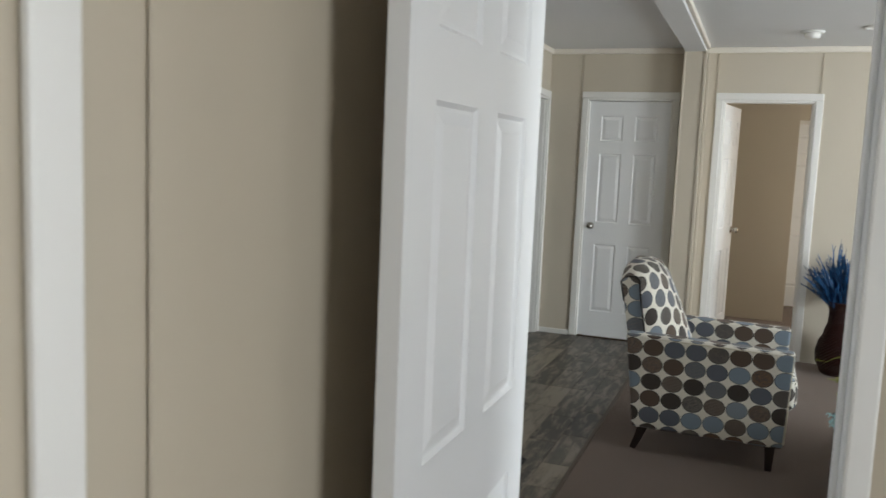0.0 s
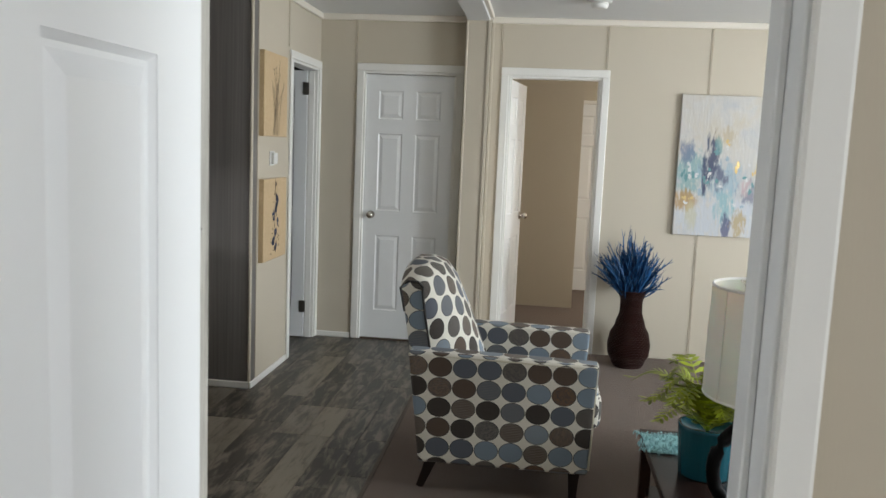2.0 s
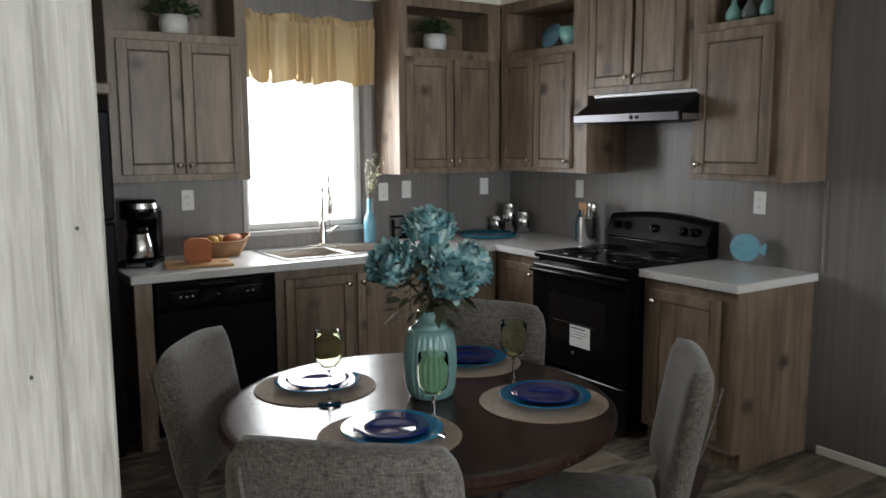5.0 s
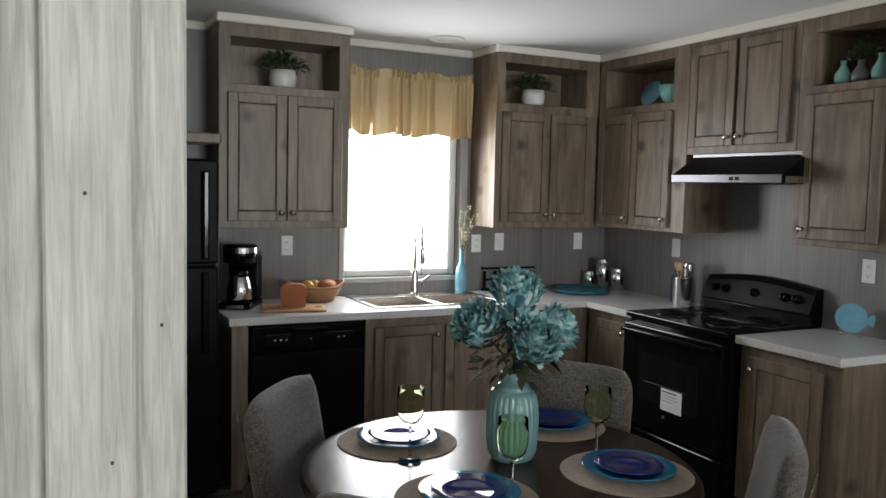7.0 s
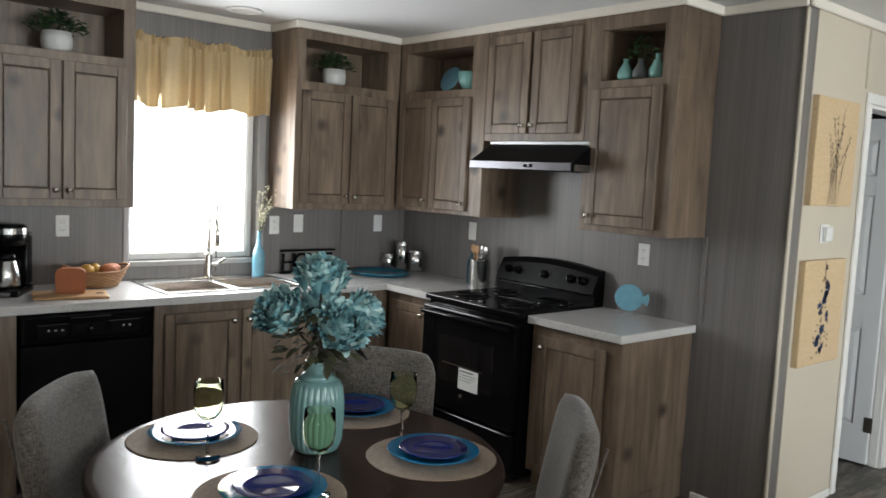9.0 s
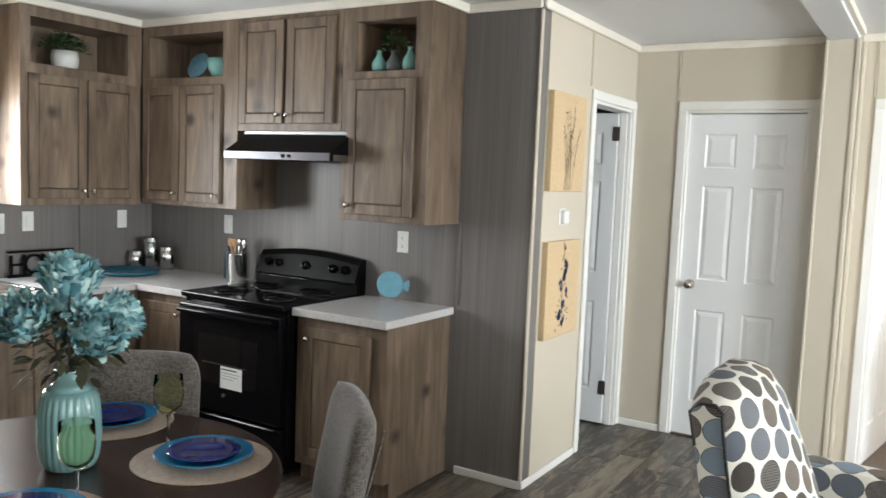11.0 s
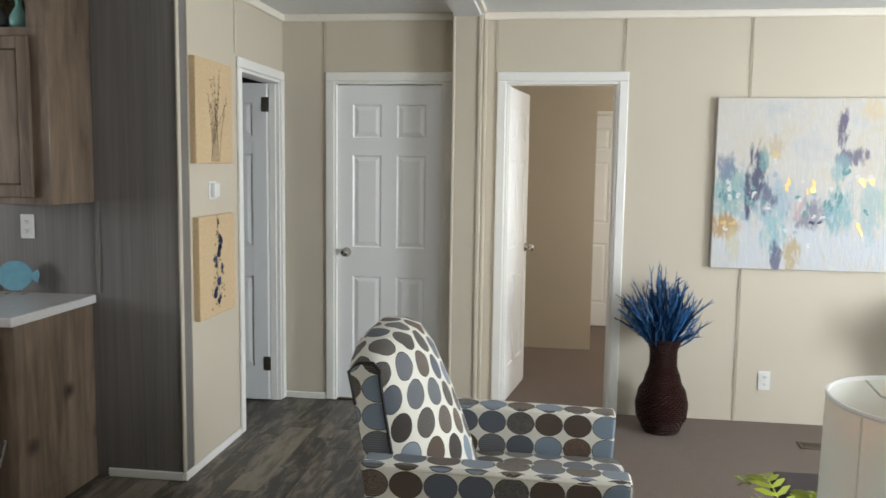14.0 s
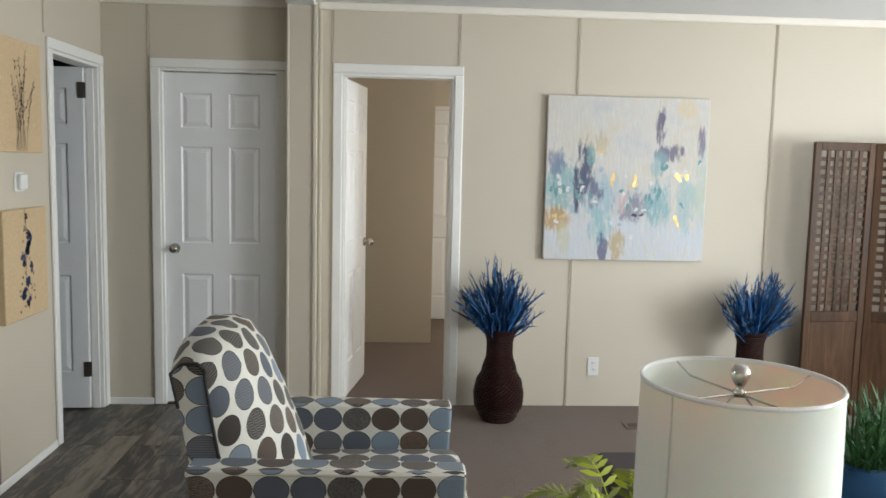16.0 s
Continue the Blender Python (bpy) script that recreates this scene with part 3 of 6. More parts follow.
def casing(name, along, a, b, face, out, w=0.055, top=DOOR_Z, material=WHITE_TRIM, label="white painted door casing"):
    """Trim round an opening a..b in the wall face, standing proud towards out."""
    root = tagged(new(name), label, "door casing", "", "structure")
    lo, hi = sorted((face + 0.001 * out, face + 0.016 * out))
    for n, s0, s1, z0, z1 in (("casing_side", a - w, a, 0.005, top), ("casing_side", b, b + w, 0.005, top), ("casing_head", a - w, b + w, top, top + w)):
        args = (s0, s1, lo, hi, z0, z1) if along == "x" else (lo, hi, s0, s1, z0, z1)
        part(n, box(*args, 0.006, seg=2), material, root)
    return root


casing("trim_door_closet", "x", -0.83, -0.14, NORTH, -1)
casing("trim_door_bedroom", "x", 0.243, 0.915, NORTH, -1)
casing("trim_door_bath", "y", 7.175, 7.815, ART, 1)
casing("trim_door_entry", "x", 0.05, 0.777, SOUTH - 0.135, -1, 0.05)
casing("trim_closet_bedroom", "y", 0.8, 1.585, -0.06, 1, 0.065)


def lining(name, along, a, b, lo, hi, material, label, stop=None, far=None):
    """The jamb boards inside an opening, with the stop that the leaf shuts against."""
    root = tagged(new(name), label, "door jamb", "", "structure")
    for n, s0, s1, z0, z1 in (("jamb", a, a + 0.018, 0, DOOR_Z - 0.019), ("jamb", b - 0.018, b, 0, DOOR_Z - 0.019), ("jamb_head", a, b, DOOR_Z - 0.018, DOOR_Z)):
        args = (s0, s1, lo, hi, z0, z1) if along == "x" else (lo, hi, s0, s1, z0, z1)
        part(n, box(*args, 0.002), far if far and s0 > a else material, root)
    if stop:
        for s0, s1 in ((a + 0.018, a + 0.028), (b - 0.028, b - 0.018)):
            args = (s0, s1, *stop, 0, DOOR_Z - 0.02) if along == "x" else (*stop, s0, s1, 0, DOOR_Z - 0.02)
            part("door_stop", box(*args, 0.002), far if far and s0 > (a + b) / 2 else material, root)
    return root


lining("trim_jamb_closet", "x", -0.835, -0.135, NORTH - 0.004, NORTH + 0.104, WHITE_TRIM, "white closet door jamb")
lining("trim_jamb_bedroom", "x", 0.24, 0.918, NORTH - 0.004, NORTH + 0.104, WHITE_TRIM, "white door jamb of the open bedroom door", (NORTH + 0.02, NORTH + 0.06))
lining("trim_jamb_bath", "y", 7.17, 7.82, ART - 0.104, ART + 0.003, WHITE_TRIM, "white jamb of the half open door", (ART - 0.06, ART - 0.02))
entry = lining("trim_jamb_entry", "x", 0.037, 0.79, SOUTH - 0.139, SOUTH, JAMB_WOOD, "pale grey wood-grain door jamb with nail holes", (SOUTH - 0.09, SOUTH - 0.035), WHITE)
for y, z in ((2.88, 1.56), (2.928, 1.47), (2.925, 1.28), (2.87, 1.22), (2.895, 1.38)):
    nx = 0.0648 if y < 2.91 else 0.0548
    part("nail_hole", box(nx, nx + 0.0011, y - 0.001, y + 0.001, z - 0.0012, z + 0.0012), SLOT, entry)


# ---- doors ----
def door_leaf(name, label, w, h, at, turn, knob_side=None, hinge_zs=(), material=WHITE, group="six-panel interior doors", hinge_y=-0.0015):
    """A hinged six-panel leaf, its hinge edge at local x = 0, faces at y = 0 and y = 0.035."""
    root = thing(name, label, "door", at, turn, group)
    t, s = 0.035, 0.105 * w / 0.7
    mid = (w - 3.0 * s + 0.0) / 2
    cols = ((s, s + mid), (w - s - mid, w - s))
    rows = tuple((a * h / 2.03, b * h / 2.03) for a, b in ((0.22, 0.81), (1.0, 1.59), (1.70, 1.91)))
    bm = bmesh.new()
    for x0, x1 in ((0, cols[0][0]), (cols[0][1], cols[1][0]), (cols[1][1], w)):
        box(x0, x1, 0, t, 0, h, bm=bm)
    z = 0
    for a, b in (*rows, (h, h)):
        for c0, c1 in cols:
            box(c0, c1, 0, t, z, a, bm=bm)
        z = b
    for c0, c1 in cols:
        box(c0, c1, 0.0085, t - 0.0085, 0.01, h - 0.01, bm=bm)
    bmesh.ops.remove_doubles(bm, verts=bm.verts, dist=0.0001)
    part("leaf", bm, material, root)
    for c0, c1 in cols:
        for a, b in rows:
            pm = bmesh.new()
            for y0, y1, sgn in ((0.001, 0.007, -1), (t - 0.007, t - 0.001, 1)):
                back, front = (y1, y0) if sgn < 0 else (y0, y1)
                vs = []
                for inset, y in ((0.008, back), (0.008, back), (0.014, back), (0.036, front)):
                    vs.append([pm.verts.new(p) for p in ((c0 + inset, y, a + inset), (c1 - inset, y, a + inset), (c1 - inset, y, b - inset), (c0 + inset, y, b - inset))])
                for q, r in zip(vs[1:], vs[2:]):
                    for k in range(4):
                        f = (q[k], q[(k + 1) % 4], r[(k + 1) % 4], r[k])
                        pm.faces.new(f if sgn < 0 else tuple(reversed(f)))
                pm.faces.new(vs[-1] if sgn < 0 else list(reversed(vs[-1])))
                lip = [pm.verts.new(p) for p in ((c0, front, a), (c1, front, a), (c1, front, b), (c0, front, b))]
                for k in range(4):
                    f = (lip[k], lip[(k + 1) % 4], vs[1][(k + 1) % 4], vs[1][k])
                    pm.faces.new(f if sgn < 0 else tuple(reversed(f)))
            part("panel", pm, material, root)
    if knob_side:
        for sgn, y in ((-1, 0.0), (1, t)):
            bm = lathe([(0.030, 0), (0.030, 0.006), (0.012, 0.010), (0.011, 0.03), (0.024, 0.038), (0.027, 0.052), (0.020, 0.064), (0.0, 0.066)], 20)
            bmesh.ops.transform(bm, matrix=pose(w - 0.06, y, 0.955, 90 if sgn < 0 else -90), verts=bm.verts)
            part("knob", bm, NICKEL, root, "round satin nickel knob", True)
    for z in hinge_zs:
        part("hinge", rod([(-0.006, hinge_y - 0.003, z - 0.045), (-0.006, hinge_y - 0.003, z + 0.045)], 0.006, box(-0.016, 0.03, hinge_y - 0.0015, hinge_y + 0.003, z - 0.045, z + 0.045)), HINGE, root, "dull metal hinge")
    return root


# closed closet door: hinged at its right edge, so the leaf is turned half round
closet = door_leaf("door_1", "closed white six-panel door with a nickel knob", 0.665, 2.005, (-0.152, NORTH + 0.058, 0.012), 180, True)
door_leaf("door_2", "open white six-panel door leading to a bedroom", 0.645, 2.005, (0.258, NORTH + 0.07, 0.012), 80.5, True, (0.235, 1.865))
door_leaf("door_3", "half open white six-panel door into a dark room", 0.60, 2.005, (ART - 0.07, 7.798, 0.012), 183, False, (0.235, 1.875), hinge_y=0.0352)
door_leaf("door_4", "wide open white six-panel door beside the doorway", 0.72, 2.005, (0.068, 2.806, 0.012), -90, False)
door_leaf("door_5", "closed white six-panel door in the far bedroom", 0.70, 2.0, (1.46, 10.695, 0.012), 180, False)
casing("trim_door_far", "x", 0.755, 1.465, 10.70, -1, 0.04, 2.015)
for i, (x0, x1) in enumerate(((-0.815, -0.155),)):
    fixed("threshold", box(x0, x1, NORTH + 0.0, NORTH + 0.03, 0.0, 0.011, 0.003), plain("brown_threshold", (0.07, 0.045, 0.03), 0.5), "brown threshold strip under the door", "trim")


# ---- windows ----
def window(name, label, along, a, b, z0, z1, lo, hi, material=WHITE_TRIM, rail=True):
    root = tagged(new(name), label, "window", "", "structure")
    w = 0.035
    mid = (z0 + z1) / 2
    bars = [("meeting_rail", a + w, b - w, mid - 0.015, mid + 0.015)] if rail else []
    for n, s0, s1, q0, q1 in (*bars, ("window_frame", a, a + w, z0, z1), ("window_frame", b - w, b, z0, z1), ("window_frame", a + w, b - w, z1 - w, z1), ("window_frame", a + w, b - w, z0, z0 + w)):
        args = (s0, s1, lo, hi, q0, q1) if along == "x" else (lo, hi, s0, s1, q0, q1)
        part(n, box(*args, 0.004), material, root)
    c = (lo + hi) / 2
    for q0, q1 in ((z0 + w, mid - 0.015), (mid + 0.015, z1 - w)) if rail else ((z0 + w, z1 - w),):
        args = (a + w, b - w, c - 0.002, c + 0.002, q0, q1) if along == "x" else (c - 0.002, c + 0.002, a + w, b - w, q0, q1)
        part("pane", box(*args), CLEAR_GLASS, root).visible_shadow = False
    return root


kwin = window("window_1", "sunlit kitchen window above the sink", "y", *WIN, WEST - 0.10, WEST - 0.06, rail=False)
casing_w = tagged(new("trim_window"), "grey window trim boards", "window trim", "", "structure")
for y0, y1, z0, z1 in ((WIN[0] - 0.03, WIN[0], 0.97, 2.09), (WIN[1], WIN[1] + 0.05, 0.97, 2.09), (WIN[0], WIN[1], 0.97, 1.0), (WIN[0], WIN[1], 2.06, 2.09)):
    part("trim_board", box(WEST + 0.001, WEST + 0.013, y0, y1, z0, z1, 0.003), plain("grey_trim", (0.36, 0.35, 0.34), 0.5), casing_w)
window("window_2", "white living room window", "y", 4.0, 5.5, 0.65, 2.05, EAST + 0.04, EAST + 0.08)
window("window_3", "white living room window", "y", 6.0, 7.5, 0.65, 2.05, EAST + 0.04, EAST + 0.08)
window("window_4", "white living room window facing south", "x", 2.2, 4.2, 0.9, 2.05, SOUTH - 0.08, SOUTH - 0.04)
window("window_5", "white bedroom window", "y", -0.4, 1.2, 0.8, 2.0, 3.53, 3.57)
window("window_6", "white far bedroom window, added out of view", "y", 8.6, 9.8, 0.8, 2.0, 2.63, 2.67)
fixed("backdrop", box(WEST - 1.6, WEST - 1.58, 2.0, 8.0, 0.0, 3.4), BACKDROP.m, "overexposed daylight outside the kitchen window", "backdrop")


# ---- kitchen ----
def cabinet_door(root, x0, x1, z0, z1, y=-0.002, knob=None, name="door"):
    """A frame-and-panel door standing in front of y; knob: (x, z)."""
    t, w = 0.02, 0.052
    bm = bmesh.new()
    for a, b, c, d in ((x0, x0 + w, z0, z1), (x1 - w, x1, z0, z1), (x0 + w, x1 - w, z1 - w, z1), (x0 + w, x1 - w, z0, z0 + w)):
        box(a, b, y - t, y, c, d, 0.003, bm=bm)
    leaf = part(name, bm, CABINET, root)
    part("door_panel", box(x0 + w + 0.004, x1 - w - 0.004, y - t + 0.005, y - 0.004, z0 + w + 0.004, z1 - w - 0.004, 0.0045), CABINET, leaf)
    # dark sheet behind the panel: paints the shadow in the groove round it
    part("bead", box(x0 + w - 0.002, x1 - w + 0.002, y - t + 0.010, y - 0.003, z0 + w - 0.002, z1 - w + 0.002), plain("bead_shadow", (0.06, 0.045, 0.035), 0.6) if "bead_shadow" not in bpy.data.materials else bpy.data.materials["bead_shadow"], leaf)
    if knob:
        bm = lathe([(0.010, 0), (0.006, 0.006), (0.006, 0.014), (0.014, 0.02), (0.015, 0.026), (0.009, 0.031), (0, 0.032)], 16)
        bmesh.ops.transform(bm, matrix=pose(knob[0], y - t, knob[1], 90), verts=bm.verts)
        part("knob", bm, NICKEL, leaf, "nickel knob", True)
    return leaf


def upper(label, at, turn, w, depth, z0, z1, doors, cubby=None, door_z=(1.365, 2.045), knobs=()):
    """A wall cabinet: local x along its front, the front at y = 0, its back at y = depth."""
    root = thing("wall_cabinet", label, "cabinet", at, turn, "kitchen wall cabinets")
    bm = bmesh.new()
    top = z1
    if cubby:
        cx0, cx1, cz0, cz1 = cubby
        box(0, w, 0, depth, z0, cz0, 0.002, bm=bm)
        box(0, w, 0, depth, cz1, z1, 0.002, bm=bm)
        box(0, cx0, 0, depth, cz0 - 0.001, cz1 + 0.001, bm=bm)
        box(cx1, w, 0, depth, cz0 - 0.001, cz1 + 0.001, bm=bm)
        part("body", bm, CABINET, root)
        part("cubby_back", box(cx0, cx1, depth - 0.02, depth - 0.005, cz0, cz1), CABINET, root)
    else:
        part("body", box(0, w, 0, depth, z0, z1, 0.002, bm=bm), CABINET, root)
    for i, (a, b) in enumerate(doors):
        kx = (b - 0.026) if knobs[i] == "r" else (a + 0.026)
        cabinet_door(root, a, b, *door_z, knob=(kx, door_z[0] + 0.045))
    return root


TOPZ = TOP - 0.004
upper("weathered brown wall cabinet with an open cubby above two doors", (-3.70, 3.665, 0), 90, 0.72, 0.315, 1.326, TOPZ, ((0.045, 0.355), (0.365, 0.675)), (0.06, 0.66, 2.09, 2.335), knobs="rl")
upper("weathered brown wall cabinet beside the window, cubby above", (-3.70, 5.335, 0), 90, 0.77, 0.315, 1.326, TOPZ, ((0.04, 0.385), (0.395, 0.72)), (0.06, 0.67, 2.10, 2.345), knobs="rl")
upper("weathered brown corner wall cabinet with a cubby", (-3.695, 6.11, 0), 0, 0.82, 0.325, 1.338, TOPZ, ((0.03, 0.35), (0.36, 0.70)), (0.065, 0.695, 2.095, 2.345), knobs="rr")
upper("short brown wall cabinet above the range hood", (-2.873, 6.11, 0), 0, 0.745, 0.325, 1.785, TOPZ, ((0.025, 0.35), (0.375, 0.70)), None, (1.825, 2.375), knobs="rl")
upper("tall brown wall cabinet with a cubby above one door", (-2.126, 6.11, 0), 0, 0.535, 0.325, 1.332, TOPZ, ((0.05, 0.46),), (0.08, 0.445, 2.085, 2.335), knobs="l")


def base_cabinet(label, at, turn, w, depth, doors, knobs, height=0.85, drawer=None):
    root = thing("base_cabinet", label, "cabinet", at, turn, "kitchen base cabinets")
    bm = box(0, w, 0, depth, 0.09, height, 0.002)
    box(0, w, 0.05, depth, 0.0, 0.09, bm=bm)
    part("body", bm, CABINET, root)
    for (a, b), k in zip(doors, knobs):
        cabinet_door(root, a, b, 0.14, 0.80, knob=((b - 0.03) if k == "r" else (a + 0.03), 0.745))
    return root


base_cabinet("brown base cabinet at the end of the counter", (-2.172, 5.865, 0), 0, 0.555, 0.57, ((0.06, 0.47),), "l")
base_cabinet("brown corner base cabinet beside the range", (-3.40, 5.865, 0), 0, 0.45, 0.57, ((0.05, 0.40),), "r")
base_cabinet("brown sink base cabinet with two doors", (-3.405, 4.39, 0), 90, 1.47, 0.60, ((0.05, 0.45), (0.48, 0.88), (0.95, 1.32)), "rll")
part_end = thing("base_cabinet", "narrow brown cabinet end beside the dishwasher", "cabinet", (-3.405, 3.675, 0), 90)
part("body", box(0, 0.085, 0, 0.6, 0, 0.85, 0.002), CABINET, part_end)

ctop = thing("countertop", "speckled grey laminate countertop in an L shape", "countertop")
bm = box(WEST + 0.003, -3.37, 3.655, 4.47, 0.852, 0.892, 0.004)
box(WEST + 0.003, -3.37, 5.31, 5.84, 0.852, 0.892, 0.004, bm=bm)
box(WEST + 0.003, -3.95, 4.47, 5.31, 0.852, 0.892, bm=bm)
box(-3.465, -3.37, 4.47, 5.31, 0.852, 0.892, bm=bm)
box(WEST + 0.003, -2.945, 5.82, RANGE - 0.003, 0.852, 0.8925, 0.004, bm=bm)
part("slab", bm, COUNTER, ctop)
ctop2 = thing("countertop", "short speckled grey laminate countertop beside the range", "countertop")
part("slab", box(-2.18, -1.598, 5.825, RANGE - 0.003, 0.852, 0.892, 0.004), COUNTER, ctop2)

sink = thing("kitchen_sink", "stainless steel double bowl sink set in the counter", "sink")
bm = bmesh.new()
SX0, SX1, SY0, SY1 = -3.96, -3.455, 4.465, 5.315
for a in ((SX0, SX0 + 0.11, SY0, SY1), (SX1 - 0.03, SX1, SY0, SY1), (SX0 + 0.11, SX1 - 0.03, SY0, SY0 + 0.035), (SX0 + 0.11, SX1 - 0.03, SY1 - 0.035, SY1), (SX0 + 0.11, SX1 - 0.03, 4.87, 4.91)):
    box(*a, 0.89, 0.899, 0.003, bm=bm)
part("rim", bm, STEEL, sink)
for y0, y1 in ((SY0 + 0.035, 4.87), (4.91, SY1 - 0.035)):
    bm = bmesh.new()
    x0, x1, zb = SX0 + 0.11, SX1 - 0.03, 0.74
    for args in ((x0 - 0.004, x0, y0, y1), (x1, x1 + 0.004, y0, y1), (x0, x1, y0 - 0.004, y0), (x0, x1, y1, y1 + 0.004)):
        box(*args, zb, 0.892, bm=bm)
    box(x0, x1, y0, y1, zb - 0.006, zb, bm=bm)
    part("bowl", bm, STEEL, sink)
tap = thing("faucet", "brushed nickel pull-down kitchen faucet", "faucet", (-3.905, 4.90, 0.899))
part("base_plate", box(-0.03, 0.03, -0.12, 0.12, 0, 0.008, 0.004), NICKEL, tap)
part("body", lathe([(0.026, 0.008), (0.024, 0.02), (0.021, 0.14), (0.018, 0.16)], 20), NICKEL, tap, "", True)
part("spout", rod([(0, 0, 0.15), (0, 0, 0.30), (0.012, 0, 0.345), (0.04, 0, 0.375), (0.075, 0, 0.372), (0.10, 0, 0.34), (0.108, 0, 0.29)], 0.011, seg=12), NICKEL, tap, "", True)
part("spray_head", lathe([(0.012, 0), (0.017, 0.02), (0.016, 0.09), (0.012, 0.11)], 16, (0.11, 0, 0.20)), NICKEL, tap, "", True)
part("lever", rod([(0, 0.02, 0.08), (0, 0.055, 0.085), (0.01, 0.10, 0.115)], 0.009), NICKEL, tap, "", True)

# dishwasher
dw = thing("dishwasher", "black built-in dishwasher under the counter", "dishwasher", (-3.40, 3.765, 0), 90)
part("door", box(0.005, 0.605, -0.02, 0.02, 0.10, 0.70, 0.006, seg=2), BLACK_MATT, dw)
part("body", box(0.01, 0.60, 0.02, 0.58, 0.02, 0.845), BLACK_MATT, dw)
cp = part("control_panel", box(0.005, 0.605, -0.032, 0.02, 0.705, 0.846, 0.012, seg=2), BLACK, dw)
part("recess", box(0.07, 0.54, -0.036, -0.03, 0.735, 0.80, 0.002), BLACK_GLASS, cp)
part("latch_handle", box(0.21, 0.40, -0.05, -0.03, 0.81, 0.83, 0.005), BLACK, cp)
for x in (0.12, 0.15, 0.18, 0.31, 0.46, 0.49):
    part("button", box(x - 0.006, x + 0.006, -0.039, -0.035, 0.765, 0.775, 0.002), STEEL, cp)

# refrigerator
fr = thing("refrigerator", "black top-freezer refrigerator beside the counter", "refrigerator", (-3.30, 3.005, 0), 90)
part("body", box(0.0, 0.585, 0.05, 0.70, 0.02, 1.68, 0.006), BLACK_MATT, fr)
for z0, z1, h0, h1, n in ((0.06, 1.165, 0.75, 1.14, "fridge_door"), (1.178, 1.675, 1.20, 1.62, "freezer_door")):
    d = part(n, box(0.0, 0.585, -0.015, 0.045, z0, z1, 0.012, seg=2), BLACK_MATT, fr)
    part("handle", box(0.505, 0.535, -0.055, -0.03, h0, h1, 0.008, bm=box(0.505, 0.535, -0.04, -0.01, h0, h0 + 0.04, 0.006, bm=box(0.505, 0.535, -0.04, -0.01, h1 - 0.04, h1, 0.006)), seg=2), BLACK, d)
shelf = thing("fridge_shelf", "brown wooden shelf over the refrigerator", "shelf", (-4.017, 3.0, 1.775))
part("board", box(0, 0.42, 0, 0.66, 0, 0.035, 0.003, bm=box(0.405, 0.43, 0, 0.66, -0.012, 0.045, 0.008)), CABINET, shelf)

# range
rg = thing("kitchen_range", "black electric coil range with an energy card on the oven", "range", (-2.937, 5.79, 0))
W = 0.752
part("body", box(0.002, W - 0.002, 0.02, 0.64, 0.03, 0.87, 0.004), BLACK, rg)
od = part("oven_door", box(0.006, W - 0.006, -0.03, 0.02, 0.285, 0.845, 0.010, seg=2), BLACK, rg)
part("oven_window", box(0.16, W - 0.16, -0.0325, -0.029, 0.44, 0.70, 0.001), BLACK_GLASS, od)
part("oven_handle", box(0.03, W - 0.03, -0.075, -0.052, 0.80, 0.825, 0.009, bm=box(0.04, 0.07, -0.06, -0.02, 0.795, 0.825, 0.004, bm=box(W - 0.07, W - 0.04, -0.06, -0.02, 0.795, 0.825, 0.004)), seg=3), BLACK, od)
part("trim_strip", box(0.20, 0.52, -0.034, -0.029, 0.545, 0.549), STEEL, od)
card = part("energy_card", box(0.335, 0.49, -0.0335, -0.0305, 0.425, 0.54), PAPER, od, "white paper energy card")
for i, (wd, z) in enumerate(((0.11, 0.522), (0.13, 0.505), (0.12, 0.49), (0.09, 0.475))):
    part("print_line", box(0.345, 0.345 + wd, -0.0345, -0.0338, z, z + (0.006 if i == 0 else 0.002)), SLOT, card)
bm = lathe([(0.011, 0), (0.010, 0.003)], 16)
bmesh.ops.transform(bm, matrix=pose(W / 2 - 0.02, -0.03, 0.385, 90), verts=bm.verts)
part("badge", bm, STEEL, od, "round maker's badge")
part("drawer", box(0.006, W - 0.006, -0.025, 0.02, 0.05, 0.272, 0.008, seg=2), BLACK, rg)
part("drawer_lip", box(0.03, W - 0.03, -0.035, -0.02, 0.255, 0.268, 0.004), BLACK, rg)
ckt = part("cooktop", box(0.0, W, -0.015, 0.65, 0.872, 0.902, 0.007, seg=2), BLACK, rg)
for x, y, r in ((0.19, 0.17, 0.10), (0.56, 0.17, 0.078), (0.19, 0.45, 0.078), (0.56, 0.45, 0.10)):
    part("drip_pan", lathe([(r + 0.018, 0.902), (r + 0.012, 0.907), (r, 0.904), (0.03, 0.8985), (0.0, 0.8985)], 28, (x, y, 0)), BLACK_GLASS, ckt, "", True)
    pts = [((x + rr * math.cos(a)), (y + rr * math.sin(a)), 0.911) for a, rr in ((k * 0.35, 0.018 + (r - 0.02) * k / 72) for k in range(73))]
    part("coil", rod(pts, 0.0042, seg=6), BLACK_MATT, ckt, "black spiral coil burner", True)
bm = bmesh.new()
prof = [(0.565, 0.90), (0.565, 0.955), (0.545, 0.965), (0.585, 1.09), (0.605, 1.12), (0.648, 1.12), (0.648, 0.90)]
cols = []
for k in range(25):
    x = W * k / 24
    arch = 0.03 * math.sin(math.pi * k / 24) - 0.03
    cols.append([bm.verts.new((x, y, z + (arch if z > 1.0 else 0))) for y, z in prof])
